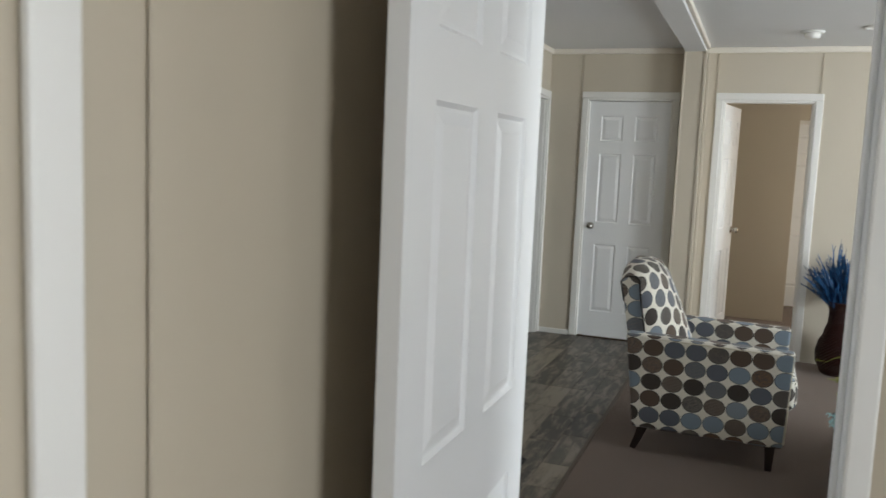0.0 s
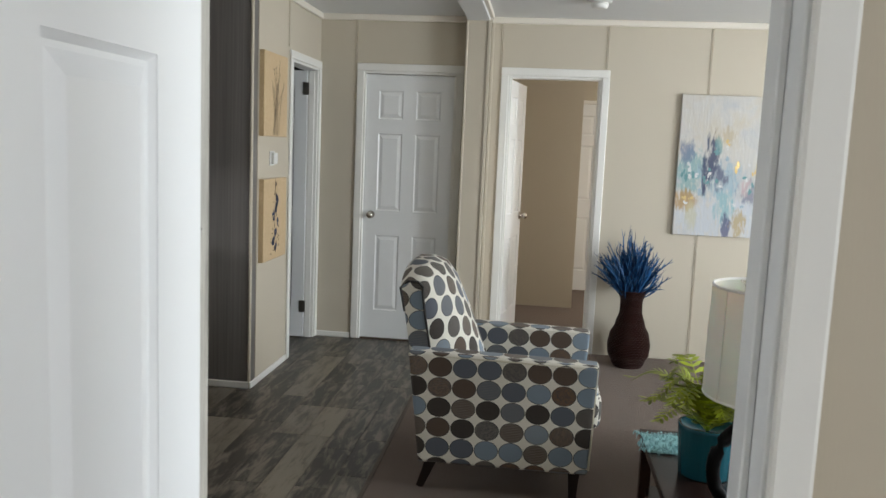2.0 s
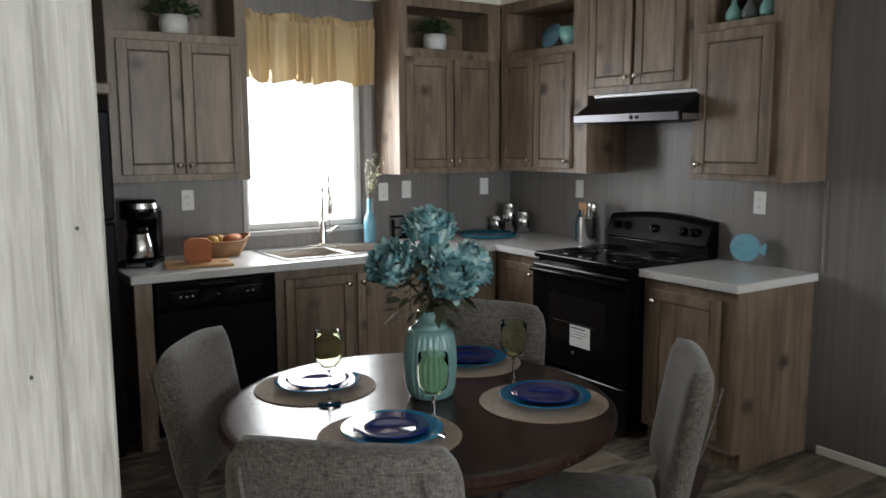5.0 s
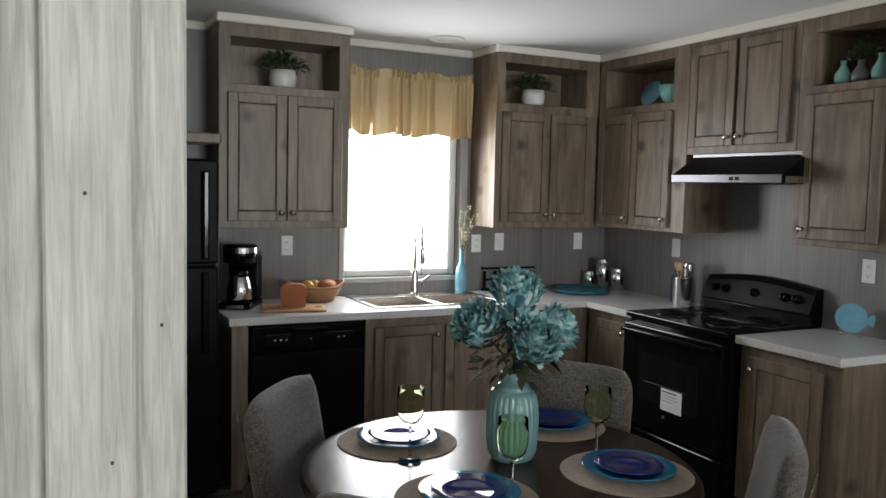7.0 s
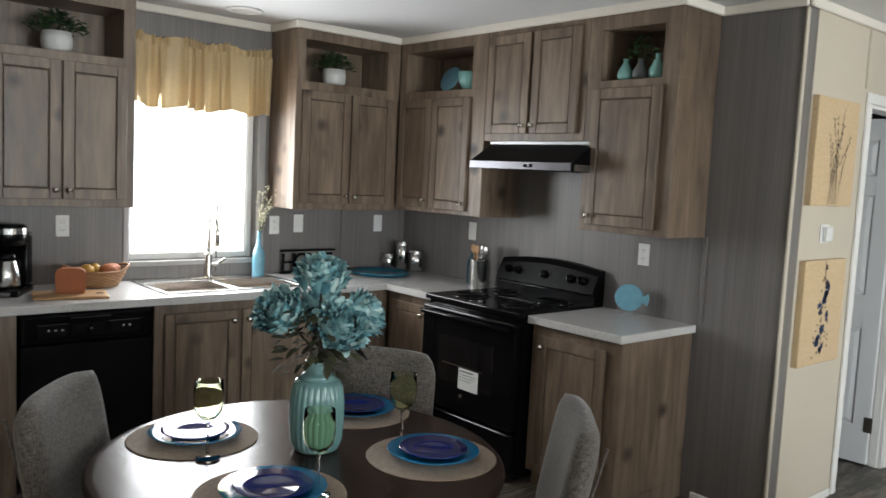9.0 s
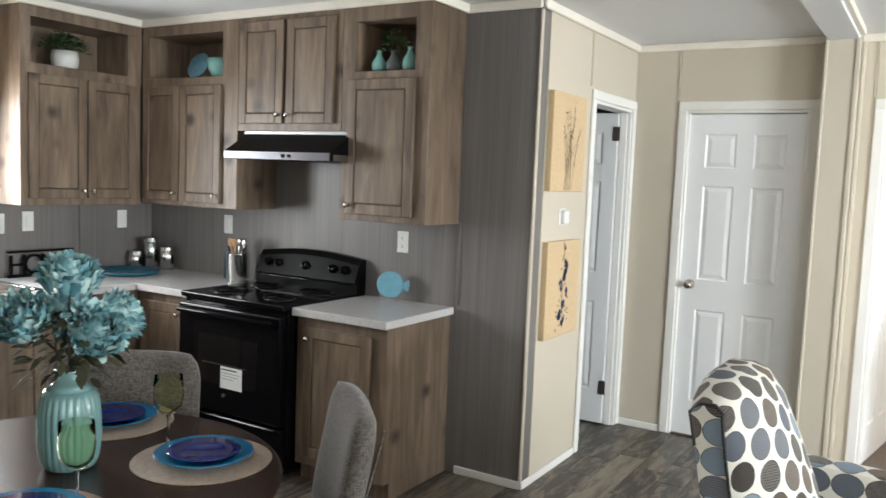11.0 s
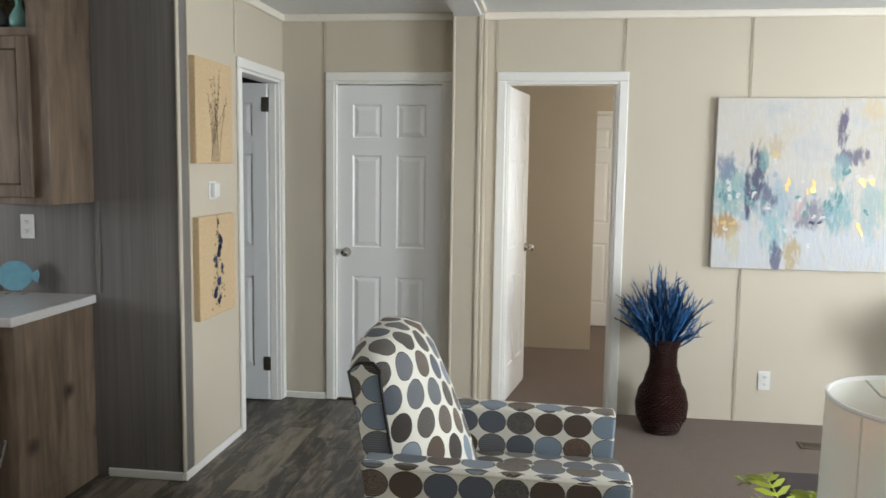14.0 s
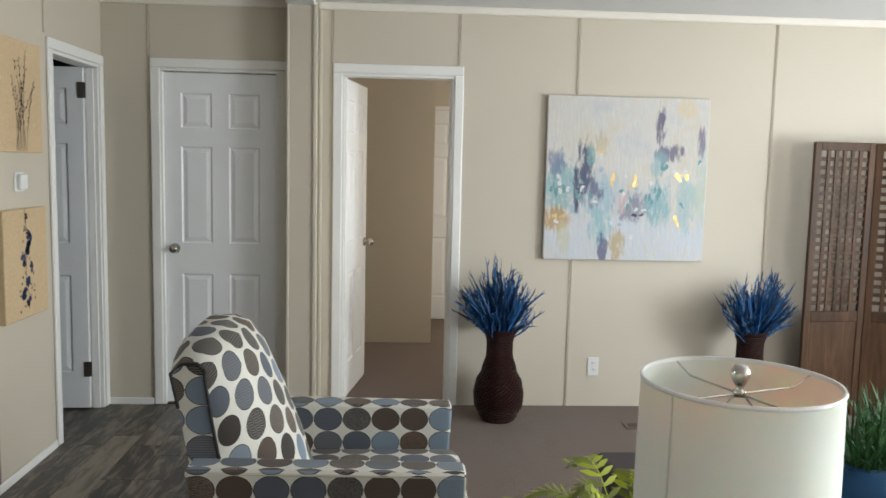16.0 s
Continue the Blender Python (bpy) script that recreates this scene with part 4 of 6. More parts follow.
for a, b in zip(cols, cols[1:]):
    for k in range(len(prof)):
        bm.faces.new((a[k], b[k], b[(k + 1) % len(prof)], a[(k + 1) % len(prof)]))
bm.faces.new(cols[0]), bm.faces.new(list(reversed(cols[-1])))
bg = part("backguard", bm, BLACK_MATT, rg)
part("chrome_strip", box(0.01, W - 0.01, 0.556, 0.566, 0.948, 0.954, 0.002), BLACK_GLASS, bg)
for x in (0.09, 0.17, 0.38, 0.58, 0.66):
    bm = lathe([(0.026, 0), (0.024, 0.006), (0.018, 0.02), (0.015, 0.022)], 20)
    bmesh.ops.transform(bm, matrix=pose(x, 0.562, 1.03, 72), verts=bm.verts)
    part("control_knob", box(x - 0.004, x + 0.004, 0.53, 0.56, 1.018, 1.052, 0.002, bm=bm), BLACK, bg)

# hood
hd = thing("range_hood", "black and steel under-cabinet range hood", "range hood", (-2.80, 6.435, 0))
bm = bmesh.new()
HW = 0.742
for x in (0, HW):
    for y, z in ((0, 1.625), (-0.49, 1.625), (-0.49, 1.668), (-0.33, 1.765), (0, 1.765)):
        bm.verts.new((x, y, z))
bm.verts.ensure_lookup_table()
v = bm.verts
for k in range(5):
    bm.faces.new((v[k], v[(k + 1) % 5], v[5 + (k + 1) % 5], v[5 + k]))
bm.faces.new([v[k] for k in range(5)]), bm.faces.new([v[9 - k] for k in range(5)])
bmesh.ops.recalc_face_normals(bm, faces=bm.faces)
part("canopy", bm, BLACK_MATT, hd)
part("front_strip", box(0.0, HW, -0.496, -0.489, 1.626, 1.668, 0.002), plain("dark_steel_strip", (0.10, 0.10, 0.11), 0.3, 0.8), hd, "dull steel strip")
part("side_plate", box(HW - 0.001, HW + 0.003, -0.47, -0.02, 1.628, 1.66), STEEL, hd)
part("top_trim", box(0.0, HW, -0.345, -0.325, 1.764, 1.784, 0.003), plain("grey_trim_metal", (0.35, 0.36, 0.37), 0.4, 0.6), hd)
for x in (0.42, 0.46):
    part("switch", box(x, x + 0.025, -0.50, -0.495, 1.638, 1.656, 0.002), BLACK, hd)


def outlet(at, turn, label="white duplex wall outlet", slots=True):
    root = thing("wall_outlet", label, "outlet", at, turn, "wall outlets")
    pl = part("plate", box(-0.035, 0.035, -0.006, 0, -0.058, 0.058, 0.003, seg=2), PLASTIC, root)
    if slots:
        for z in (-0.022, 0.022):
            r = part("receptacle", box(-0.016, 0.016, -0.0085, -0.005, z - 0.014, z + 0.014, 0.003), PLASTIC, root)
            for x in (-0.006, 0.006):
                part("slot", box(x - 0.001, x + 0.001, -0.0092, -0.008, z - 0.003, z + 0.007), SLOT, r)
            part("slot", box(-0.002, 0.002, -0.0092, -0.008, z - 0.010, z - 0.006), SLOT, r)
    else:
        part("toggle", box(-0.015, 0.015, -0.009, -0.005, -0.03, 0.03, 0.002), PLASTIC, root)
    return root


for y in (4.12, 5.39):
    outlet((WEST + 0.001, y, 1.205), 90)
for y in (5.565, 6.205):
    outlet((WEST + 0.001, y, 1.215), 90, "white wall switch plate", False)
outlet((-3.28, RANGE - 0.001, 1.22), 0, "white wall switch plate", False)
outlet((-1.94, RANGE - 0.001, 1.21), 0)
outlet((1.833, NORTH - 0.001, 0.262), 0)
outlet((1.012, SOUTH - 0.136, 1.13), 0, "white light switch on the bedroom wall", False)

# thermostat between the two prints
th = thing("thermostat", "small white wall thermostat", "thermostat", (ART + 0.001, 6.79, 1.385), 90)
part("back_plate", box(-0.045, 0.045, -0.006, 0, -0.045, 0.045, 0.003), PLASTIC, th)
part("cover", box(-0.028, 0.038, -0.028, -0.006, -0.036, 0.036, 0.006, seg=2), PLASTIC, th)

# ceiling fittings
sm = thing("smoke_detector", "round white smoke detector on the ceiling", "smoke detector", (0.818, 7.12, TOP - 0.002))
part("base", lathe([(0.075, 0), (0.075, -0.012), (0.06, -0.016)], 28), PLASTIC, sm, "", True)
part("cap", lathe([(0.055, -0.014), (0.05, -0.045), (0.03, -0.052), (0, -0.052)], 28), PLASTIC, sm, "", True)
rl = thing("recessed_light", "round recessed ceiling light, switched off", "ceiling light", (1.19, 6.985, TOP - 0.002))
part("trim_ring", lathe([(0.085, 0), (0.085, -0.006), (0.062, -0.009), (0.058, -0.001)], 32, caps=False), WHITE_TRIM, rl, "", True)
part("lens", lathe([(0.058, -0.002), (0.0, -0.0021)], 32, caps=False), LAMP_GLOW, rl)
kv = thing("recessed_light", "round white recessed kitchen ceiling light", "ceiling light", (-3.707, 4.99, TOP - 0.002))
part("trim_ring", lathe([(0.105, 0), (0.105, -0.006), (0.08, -0.010), (0.075, -0.001)], 32, caps=False), WHITE_TRIM, kv, "", True)
part("lens", lathe([(0.075, -0.002), (0.0, -0.0021)], 32, caps=False), LAMP_GLOW, kv)

# gathered valance
va = thing("window_valance", "gathered gold satin valance on a rod", "valance", (WEST + 0.05, 4.41, 0))
bm = bmesh.new()
NX, rows = 220, (2.275, 2.262, 2.235, 2.225, 2.212, 2.15, 2.05, 1.95, 1.90, 1.885)
grid = []
for k in range(NX + 1):
    s = k / NX
    ph = s * 62 + 2.6 * math.sin(s * 13) + 1.6 * math.sin(s * 29)
    col = []
    for z in rows:
        drop = max(0.0, (2.225 - z) / 0.34)
        amp = 0.012 + 0.026 * drop if z < 2.23 else 0.016
        f = ph if z < 2.23 else ph * 2.3
        y = 0.025 + amp * math.sin(f) + 0.006 * math.sin(f * 2.7 + 1)
        zz = z + (0.010 * math.sin(s * 21) + 0.006 * math.sin(f)) * (1 if z in (rows[0], rows[-1], rows[-2]) else 0.2)
        col.append(bm.verts.new((y, 0.0 + s * 0.90 + 0.006 * math.cos(f), zz)))
    grid.append(col)
for a, b in zip(grid, grid[1:]):
    for k in range(len(rows) - 1):
        bm.faces.new((a[k], a[k + 1], b[k + 1], b[k]))
part("cloth", bm, CURTAIN, va, "", True)
part("rod", rod([(-0.004, -0.0, 2.23), (-0.004, 0.90, 2.23)], 0.005), WHITE_TRIM, va)


# ---- dining set ----
TC = (-1.37, 4.045)
tb = thing("dining_table", "round dark espresso wood dining table", "table", (*TC, 0))
part("tabletop", lathe([(0.545, 0.722), (0.572, 0.728), (0.58, 0.738), (0.58, 0.75), (0.572, 0.758), (0.555, 0.76)], 72), TABLE_WOOD, tb)
part("apron", lathe([(0.46, 0.66), (0.47, 0.665), (0.47, 0.722)], 48), TABLE_WOOD, tb)
part("pedestal", lathe([(0.10, 0.10), (0.085, 0.16), (0.055, 0.22), (0.05, 0.40), (0.07, 0.55), (0.12, 0.64), (0.16, 0.66)], 32), TABLE_WOOD, tb, "", True)
for a in (0, 90, 180, 270):
    bm = rod([(0.05, 0, 0.16), (0.16, 0, 0.13), (0.28, 0, 0.07), (0.36, 0, 0.028)], 0.032, seg=10, taper=0.75)
    bmesh.ops.transform(bm, matrix=pose(0, 0, 0, 0, 0, a), verts=bm.verts)
    part("foot", bm, TABLE_WOOD, tb)


def shell(width, height, thick, bulge, bow, fn_mat, root, name, m, nu=18, nv=14, corner=0.0):
    """An upholstered pad in local x (width) and z (height), curved by bow, its faces puffed by bulge."""
    bm = bmesh.new()
    rings = []
    for side in (-1, 1):
        g = []
        for i in range(nu + 1):
            u = 2 * i / nu - 1
            row = []
            for j in range(nv + 1):
                w = 2 * j / nv - 1
                edge = (1 - abs(u) ** 6) * (1 - abs(w) ** 6)
                hw = width / 2 * (1 - corner * max(0, w) ** 6 * 0.15)
                y = bow * u * u + side * (thick * 0.28 + (thick * 0.22 + bulge) * edge ** 0.5)
                zz = height * (w + 1) / 2 - (corner * 0.012 * abs(u) ** 4 if w > 0.5 else 0)
                row.append(bm.verts.new((hw * u, y, zz)))
            g.append(row)
        rings.append(g)
    for s, g in enumerate(rings):
        for i in range(nu):
            for j in range(nv):
                f = (g[i][j], g[i + 1][j], g[i + 1][j + 1], g[i][j + 1])
                bm.faces.new(f if s == 0 else tuple(reversed(f)))
    a, b = rings
    edge = [(i, 0) for i in range(nu + 1)] + [(nu, j) for j in range(1, nv + 1)] + [(i, nv) for i in range(nu - 1, -1, -1)] + [(0, j) for j in range(nv - 1, 0, -1)]
    for (i, j), (k, l) in zip(edge, edge[1:] + edge[:1]):
        bm.faces.new((a[i][j], b[i][j], b[k][l], a[k][l]))
    bmesh.ops.transform(bm, matrix=m, verts=bm.verts)
    return part(name, bm, fn_mat, root, "", True)


def dining_chair(label, at, turn):
    """Faces local -y: the backrest stands at y = 0.2."""
    root = thing("dining_chair", label, "chair", at, turn, "chairs round the dining table")
    bm = box(-0.225, 0.225, -0.25, 0.21, 0.405, 0.485, 0.028, seg=4)
    for v in bm.verts:
        if v.co.z > 0.45:
            v.co.z += 0.018 * (1 - (v.co.x / 0.24) ** 2) * (1 - ((v.co.y + 0.02) / 0.25) ** 2)
    part("seat", bm, GREY_FABRIC, root, "grey tweed seat pad", True)
    part("seat_frame", box(-0.205, 0.205, -0.225, 0.19, 0.365, 0.41, 0.004), LEG_WOOD, root)
    back = shell(0.49, 0.40, 0.06, 0.010, -0.022, GREY_FABRIC, root, "backrest", pose(0, 0.235, 0.545, -10), corner=1.0)
    for x in (-0.09, 0.09):
        bm = lathe([(0.013, 0), (0.010, 0.004), (0, 0.005)], 12)
        bmesh.ops.transform(bm, matrix=pose(x, 0.243, 0.76, 80), verts=bm.verts)
        part("button", bm, GREY_FABRIC, back)
    for s in (-1, 1):
        part("piping", rod([(s * 0.19, 0.262 - 0.02, 0.56), (s * 0.192, 0.30, 0.75), (s * 0.19, 0.338, 0.90)], 0.0045, seg=6), GREY_FABRIC, back)
        part("leg", rod([(s * 0.19, -0.21, 0.37), (s * 0.185, -0.205, 0.0)], 0.022, seg=4, taper=0.7), LEG_WOOD, root)
        part("leg", rod([(s * 0.19, 0.30, 0.70), (s * 0.19, 0.235, 0.52), (s * 0.19, 0.195, 0.38), (s * 0.19, 0.215, 0.18), (s * 0.19, 0.27, 0.0)], 0.023, seg=4, taper=0.85), LEG_WOOD, root)
    return root


for (x, y), lab in (((-0.757, 3.483), "grey tweed dining chair with its back to the doorway"), ((-0.815, 4.625), "grey tweed dining chair with piped edges by the counter end"), ((-1.79, 4.585), "grey tweed dining chair before the range"), ((-1.80, 3.477), "grey tweed dining chair near the refrigerator")):
    dx, dy = x - TC[0], y - TC[1]
    n = math.hypot(dx, dy)
    # the top of the backrest leans out to 0.32 behind the seat centre
    k = (n - 0.31) / n
    dining_chair(lab, (TC[0] + dx * k, TC[1] + dy * k, 0), math.degrees(math.atan2(dy, dx)) - 90)

TT = 0.7605
SETTINGS = (((-1.668, 3.845), -135), ((-1.165, 3.83), -45), ((-1.155, 4.345), 45), ((-1.635, 4.40), 135))
for i, ((x, y), _) in enumerate(SETTINGS):
    pm = thing("placemat", "round tan woven placemat on the table", "placemat", (x, y, TT), 0, "place settings")
    part("mat", lathe([(0.188, 0), (0.19, 0.002), (0.188, 0.0035)], 56), PLACEMAT, pm)
    px, py = x - 0.002, y + 0.008
    dp = thing("dinner_plate", "bright turquoise blue glazed dinner plate", "plate", (px, py, TT + 0.004), 0, "place settings")
    part("plate", lathe([(0.07, 0), (0.075, 0.002), (0.128, 0.016), (0.135, 0.0195), (0.133, 0.021), (0.09, 0.008), (0.0, 0.006)], 56), CYAN_PLATE, dp, "", True)
    sp = thing("salad_plate", "cobalt blue glazed salad plate stacked on top", "plate", (px, py, TT + 0.0125), 0, "place settings")
    part("plate", lathe([(0.055, 0), (0.06, 0.001), (0.094, 0.013), (0.10, 0.016), (0.098, 0.0175), (0.06, 0.006), (0.0, 0.005)], 56), COBALT, sp, "", True)
for x, y in ((-1.485, 3.808), (-1.10, 3.925), (-1.28, 4.33)):
    gl = thing("wine_glass", "olive green wine glass with a clear stem", "wine glass", (x, y, TT + 0.004), 0, "wine glasses")
    part("bowl", lathe([(0.006, 0.105), (0.022, 0.112), (0.036, 0.13), (0.0405, 0.155), (0.0405, 0.185), (0.0385, 0.218), (0.0375, 0.218), (0.0393, 0.185), (0.039, 0.155), (0.034, 0.132), (0.02, 0.115), (0.0, 0.110)], 32), GREEN_GLASS, gl, "green glass bowl", True)
    part("stem", lathe([(0.034, 0), (0.034, 0.002), (0.012, 0.006), (0.0042, 0.015), (0.004, 0.09), (0.0065, 0.105)], 20), STEM_GLASS, gl, "clear stem and foot", True)

# vase with peonies
VX, VY = -1.395, 4.102
vz = thing("table_vase", "turquoise ribbed ceramic vase on the table", "vase", (VX, VY, TT))
rib = lambda a, i: 0.92 + (0.045 * abs(math.sin(a * 13)) if 1 < i < 7 else 0)
part("neck", lathe([(0.060, 0.212), (0.0425, 0.228), (0.036, 0.234), (0.0342, 0.258), (0.037, 0.264), (0.0315, 0.264), (0.029, 0.232), (0.0, 0.231)], 48), TURQ, vz, "", True)
part("body", lathe([(0.062, 0), (0.072, 0.006), (0.078, 0.03), (0.083, 0.08), (0.083, 0.13), (0.080, 0.165), (0.074, 0.194), (0.074, 0.198), (0.066, 0.2125), (0.0, 0.2128)], 208, ripple=rib), TURQ, vz, "", True)
fl = thing("peony_bouquet", "teal silk peonies with olive leaves in the vase", "flowers", (VX, VY, TT + 0.232))
rnd = random.Random(4)
HEADS = (((0.075, 0.02, 0.14), 0.082, (0.8, -0.2, 0.7)), ((-0.05, -0.10, 0.17), 0.078, (0.3, -0.8, 0.6)), ((0.0, 0.0, 0.275), 0.078, (0.3, -0.1, 1.0)), ((0.05, 0.115, 0.165), 0.075, (0.5, 0.8, 0.6)), ((-0.085, 0.06, 0.16), 0.072, (-0.8, 0.3, 0.6)))
for (hx, hy, hz), R, tip in HEADS:
    R *= 0.84
    bm = bmesh.new()
    for layer in range(6):
        f = layer / 5
        count = 7 + layer * 5
        rad = R * (0.38 + 0.62 * f)
        for k in range(count):
            az = 2 * math.pi * (k + rnd.random() * 0.7) / count
            th = 0.25 + 1.65 * f * rnd.uniform(0.65, 1.0)
            n = Vector((math.sin(th) * math.cos(az), math.sin(th) * math.sin(az), math.cos(th)))
            side = Vector((-math.sin(az), math.cos(az), 0))
            up = side.cross(n) * -1
            wide, tall = R * rnd.uniform(0.17, 0.28), R * rnd.uniform(0.32, 0.5)
            rows = []
            for t, w, lift in ((-0.8, 0.45, -0.10), (-0.2, 0.95, 0.02), (0.4, 1.0, 0.05), (0.85, 0.75, 0.16), (1.0, 0.5, 0.28)):
                rows.append([bm.verts.new(n * (rad + lift * R - 0.10 * R * s * s) + up * tall * t + side * wide * w * s + n * rnd.uniform(-0.05, 0.07) * R * (1 if t > 0.3 else 0.2)) for s in (-1, -0.5, 0, 0.5, 1)])
            for a, b in zip(rows, rows[1:]):
                for q in range(4):
                    bm.faces.new((a[q], a[q + 1], b[q + 1], b[q]))
    tilt = Vector(tip).to_track_quat("Z", "Y").to_matrix().to_4x4()
    bmesh.ops.transform(bm, matrix=Matrix.Translation((hx, hy, hz)) @ tilt, verts=bm.verts)
    head = part("flower_head", bm, PETAL, fl, "teal peony head with ochre tips", True)
    part("stem", rod([(0, 0, 0), (hx * 0.3, hy * 0.3, hz * 0.5), (hx, hy, hz)], 0.0035, seg=6), STEM, fl)
bm = bmesh.new()
for k in range(170):
    az, h, r = rnd.uniform(0, 6.28), rnd.uniform(0.01, 0.19), rnd.uniform(0.015, 0.12)
    p = Vector((r * math.cos(az), r * math.sin(az), h))
    d = Vector((math.cos(az), math.sin(az), rnd.uniform(-0.6, 0.5))).normalized()
    s = d.cross(Vector((rnd.uniform(-0.4, 0.4), rnd.uniform(-0.4, 0.4), 1))).normalized()
    L = rnd.uniform(0.03, 0.058)
    ribbon([p + d * L * t + Vector((0, 0, -0.25 * L * t * t)) for t in (0, 0.35, 0.7, 1)], [0.003, L * 0.24, L * 0.2, 0.001], s, bm)
part("leaves", bm, DARK_LEAF, fl, "olive green leaves")


# ---- kitchen small things ----
CTZ = 0.893
cm = thing("coffee_maker", "black coffee maker with a steel carafe", "coffee maker", (-3.77, 3.80, CTZ), 62)
part("base", box(-0.09, 0.09, -0.13, 0.12, 0, 0.035, 0.010, seg=2), BLACK, cm)
part("tower", box(-0.085, 0.085, 0.04, 0.12, 0.035, 0.30, 0.010, seg=2), BLACK, cm)
part("brew_head", lathe([(0.088, 0.245), (0.092, 0.25), (0.092, 0.335), (0.08, 0.345)], 32, (0, -0.02, 0)), BLACK, cm, "", True)
part("steel_band", lathe([(0.0935, 0.30), (0.0935, 0.328)], 32, (0, -0.02, 0), caps=False), STEEL, cm)
part("carafe", lathe([(0.062, 0.037), (0.07, 0.05), (0.066, 0.11), (0.052, 0.165), (0.05, 0.17)], 28, (0, -0.04, 0)), STEEL, cm, "steel carafe", True)
part("carafe_lid", lathe([(0.052, 0.17), (0.05, 0.20), (0.03, 0.21)], 28, (0, -0.04, 0)), BLACK, cm, "", True)
part("carafe_handle", rod([(0, -0.095, 0.18), (0, -0.135, 0.17), (0, -0.135, 0.09), (0, -0.10, 0.07)], 0.009), BLACK, cm)
part("display", box(-0.05, 0.05, -0.133, -0.128, 0.006, 0.026, 0.001), STEEL, cm)

cb = thing("cutting_board", "maple cutting board with a hand hole", "cutting board", (-3.575, 4.07, CTZ), 78)
part("board", box(-0.20, 0.14, -0.11, 0.11, 0, 0.014, 0.006, seg=2), BOARD_WOOD, cb)
part("slot_hole", box(0.085, 0.12, -0.03, 0.01, 0.0138, 0.0146, 0.0003), SLOT, cb)
br = thing("bread_loaf", "small baked bread loaf standing on the board", "bread", (-3.60, 4.045, CTZ + 0.014), 75)
bm = bmesh.new()
N = 18
pts = [(0.07 * math.copysign(min(1, abs(math.cos(a)) ** 0.55), math.cos(a)), 0.095 + 0.03 * math.sin(a)) for a in [math.pi * k / N for k in range(N + 1)]]
pts = [(0.066, 0.0)] + pts + [(-0.066, 0.0)]
fr_, bk = [bm.verts.new((x, -0.035, z)) for x, z in pts], [bm.verts.new((x, 0.035, z)) for x, z in pts]
for k in range(len(pts)):
    j = (k + 1) % len(pts)
    bm.faces.new((fr_[k], fr_[j], bk[j], bk[k]))
bm.faces.new(list(reversed(fr_))), bm.faces.new(bk)
bmesh.ops.bevel(bm, geom=list(bm.edges), offset=0.004, segments=2, affect="EDGES")
part("loaf", bm, TILE_TERRA, br)
bk_ = thing("bread_basket", "oval tan wicker basket holding bread rolls", "basket", (-3.86, 4.25, CTZ), 90)
WOVEN = [2 * math.pi * k / 60 for k in range(61)]


def basket_ring(f, wave):
    """One strand round the oval basket at the height share f, weaving in and out of the stakes."""
    pts = []
    for a in WOVEN:
        rr = 0.085 + 0.045 * f + wave * 0.0028 * math.sin(a * 15)
        x, y = rr * (1 + 0.25 * math.cos(a) ** 2) * math.cos(a), rr * math.sin(a)
        pts.append((x, y, 0.006 + 0.078 * f + 0.35 * max(0, abs(x) - 0.09) * f))
    return pts


bm = bmesh.new()
for k in range(11):
    rod(basket_ring(k / 10, 1 if k % 2 else -1), 0.0042, bm, 6)
part("weave", bm, WICKER_LIGHT, bk_, "", True)
part("rim", rod(basket_ring(1.04, 0), 0.007, seg=8), WICKER_LIGHT, bk_, "", True)
bm = bmesh.new()
for k in range(30):
    lo, hi = basket_ring(0, 0)[2 * k], basket_ring(1.03, 0)[2 * k]
    rod([lo, hi], 0.0028, bm, 5)
part("stake_row", bm, WICKER_LIGHT, bk_)
part("bottom", lathe([(0.08, 0.002), (0.084, 0.006), (0.0, 0.007)], 40), WICKER_LIGHT, bk_)
for x, y, r, mt in ((-0.05, 0.0, 0.04, PEAR), (0.0, 0.03, 0.036, PEAR), (0.06, -0.01, 0.05, TILE_TERRA), (0.09, 0.02, 0.042, TILE_TERRA)):
    it = thing("bread_roll", "golden bread roll in the basket", "bread", (-3.86 - y, 4.25 + x, CTZ + 0.06), 0, "rolls in the basket")
    part("roll", lathe([(0.0, 0), (r * 0.8, 0.008), (r, 0.025), (r * 0.85, 0.045), (r * 0.4, 0.058), (0.0, 0.06)], 24), mt, it, "", True)

bt = thing("bottle_vase", "slim sky blue bottle vase beside the sink", "vase", (-3.92, 5.235, CTZ + 0.006))
part("bottle", lathe([(0.034, 0), (0.038, 0.01), (0.038, 0.13), (0.03, 0.16), (0.014, 0.19), (0.012, 0.27), (0.015, 0.275), (0.011, 0.275), (0.0, 0.20)], 28), SKYBLUE, bt, "", True)
sp_ = thing("blossom_sprigs", "pale dried blossom sprigs in the bottle vase", "flowers", (-3.92, 5.235, CTZ + 0.21))
bm, bm2 = bmesh.new(), bmesh.new()
for k in range(10):
    dx, dy, h = rnd.uniform(-0.05, 0.09), rnd.uniform(-0.06, 0.10), rnd.uniform(0.16, 0.36)
    rod([(0, 0, 0), (dx * 0.3, dy * 0.3, h * 0.5), (dx, dy, h)], 0.0016, bm, 5)
    for q in range(14):
        t = rnd.uniform(0.35, 1.0)
        c = Vector((dx * t * t, dy * t * t, h * t)) + Vector([rnd.uniform(-0.014, 0.014) for _ in range(3)])
        bmesh.ops.create_icosphere(bm2, subdivisions=1, radius=rnd.uniform(0.003, 0.0065), matrix=Matrix.Translation(c))
part("stems", bm, DARK_LEAF, sp_)
part("blossoms", bm2, BLOSSOM, sp_)

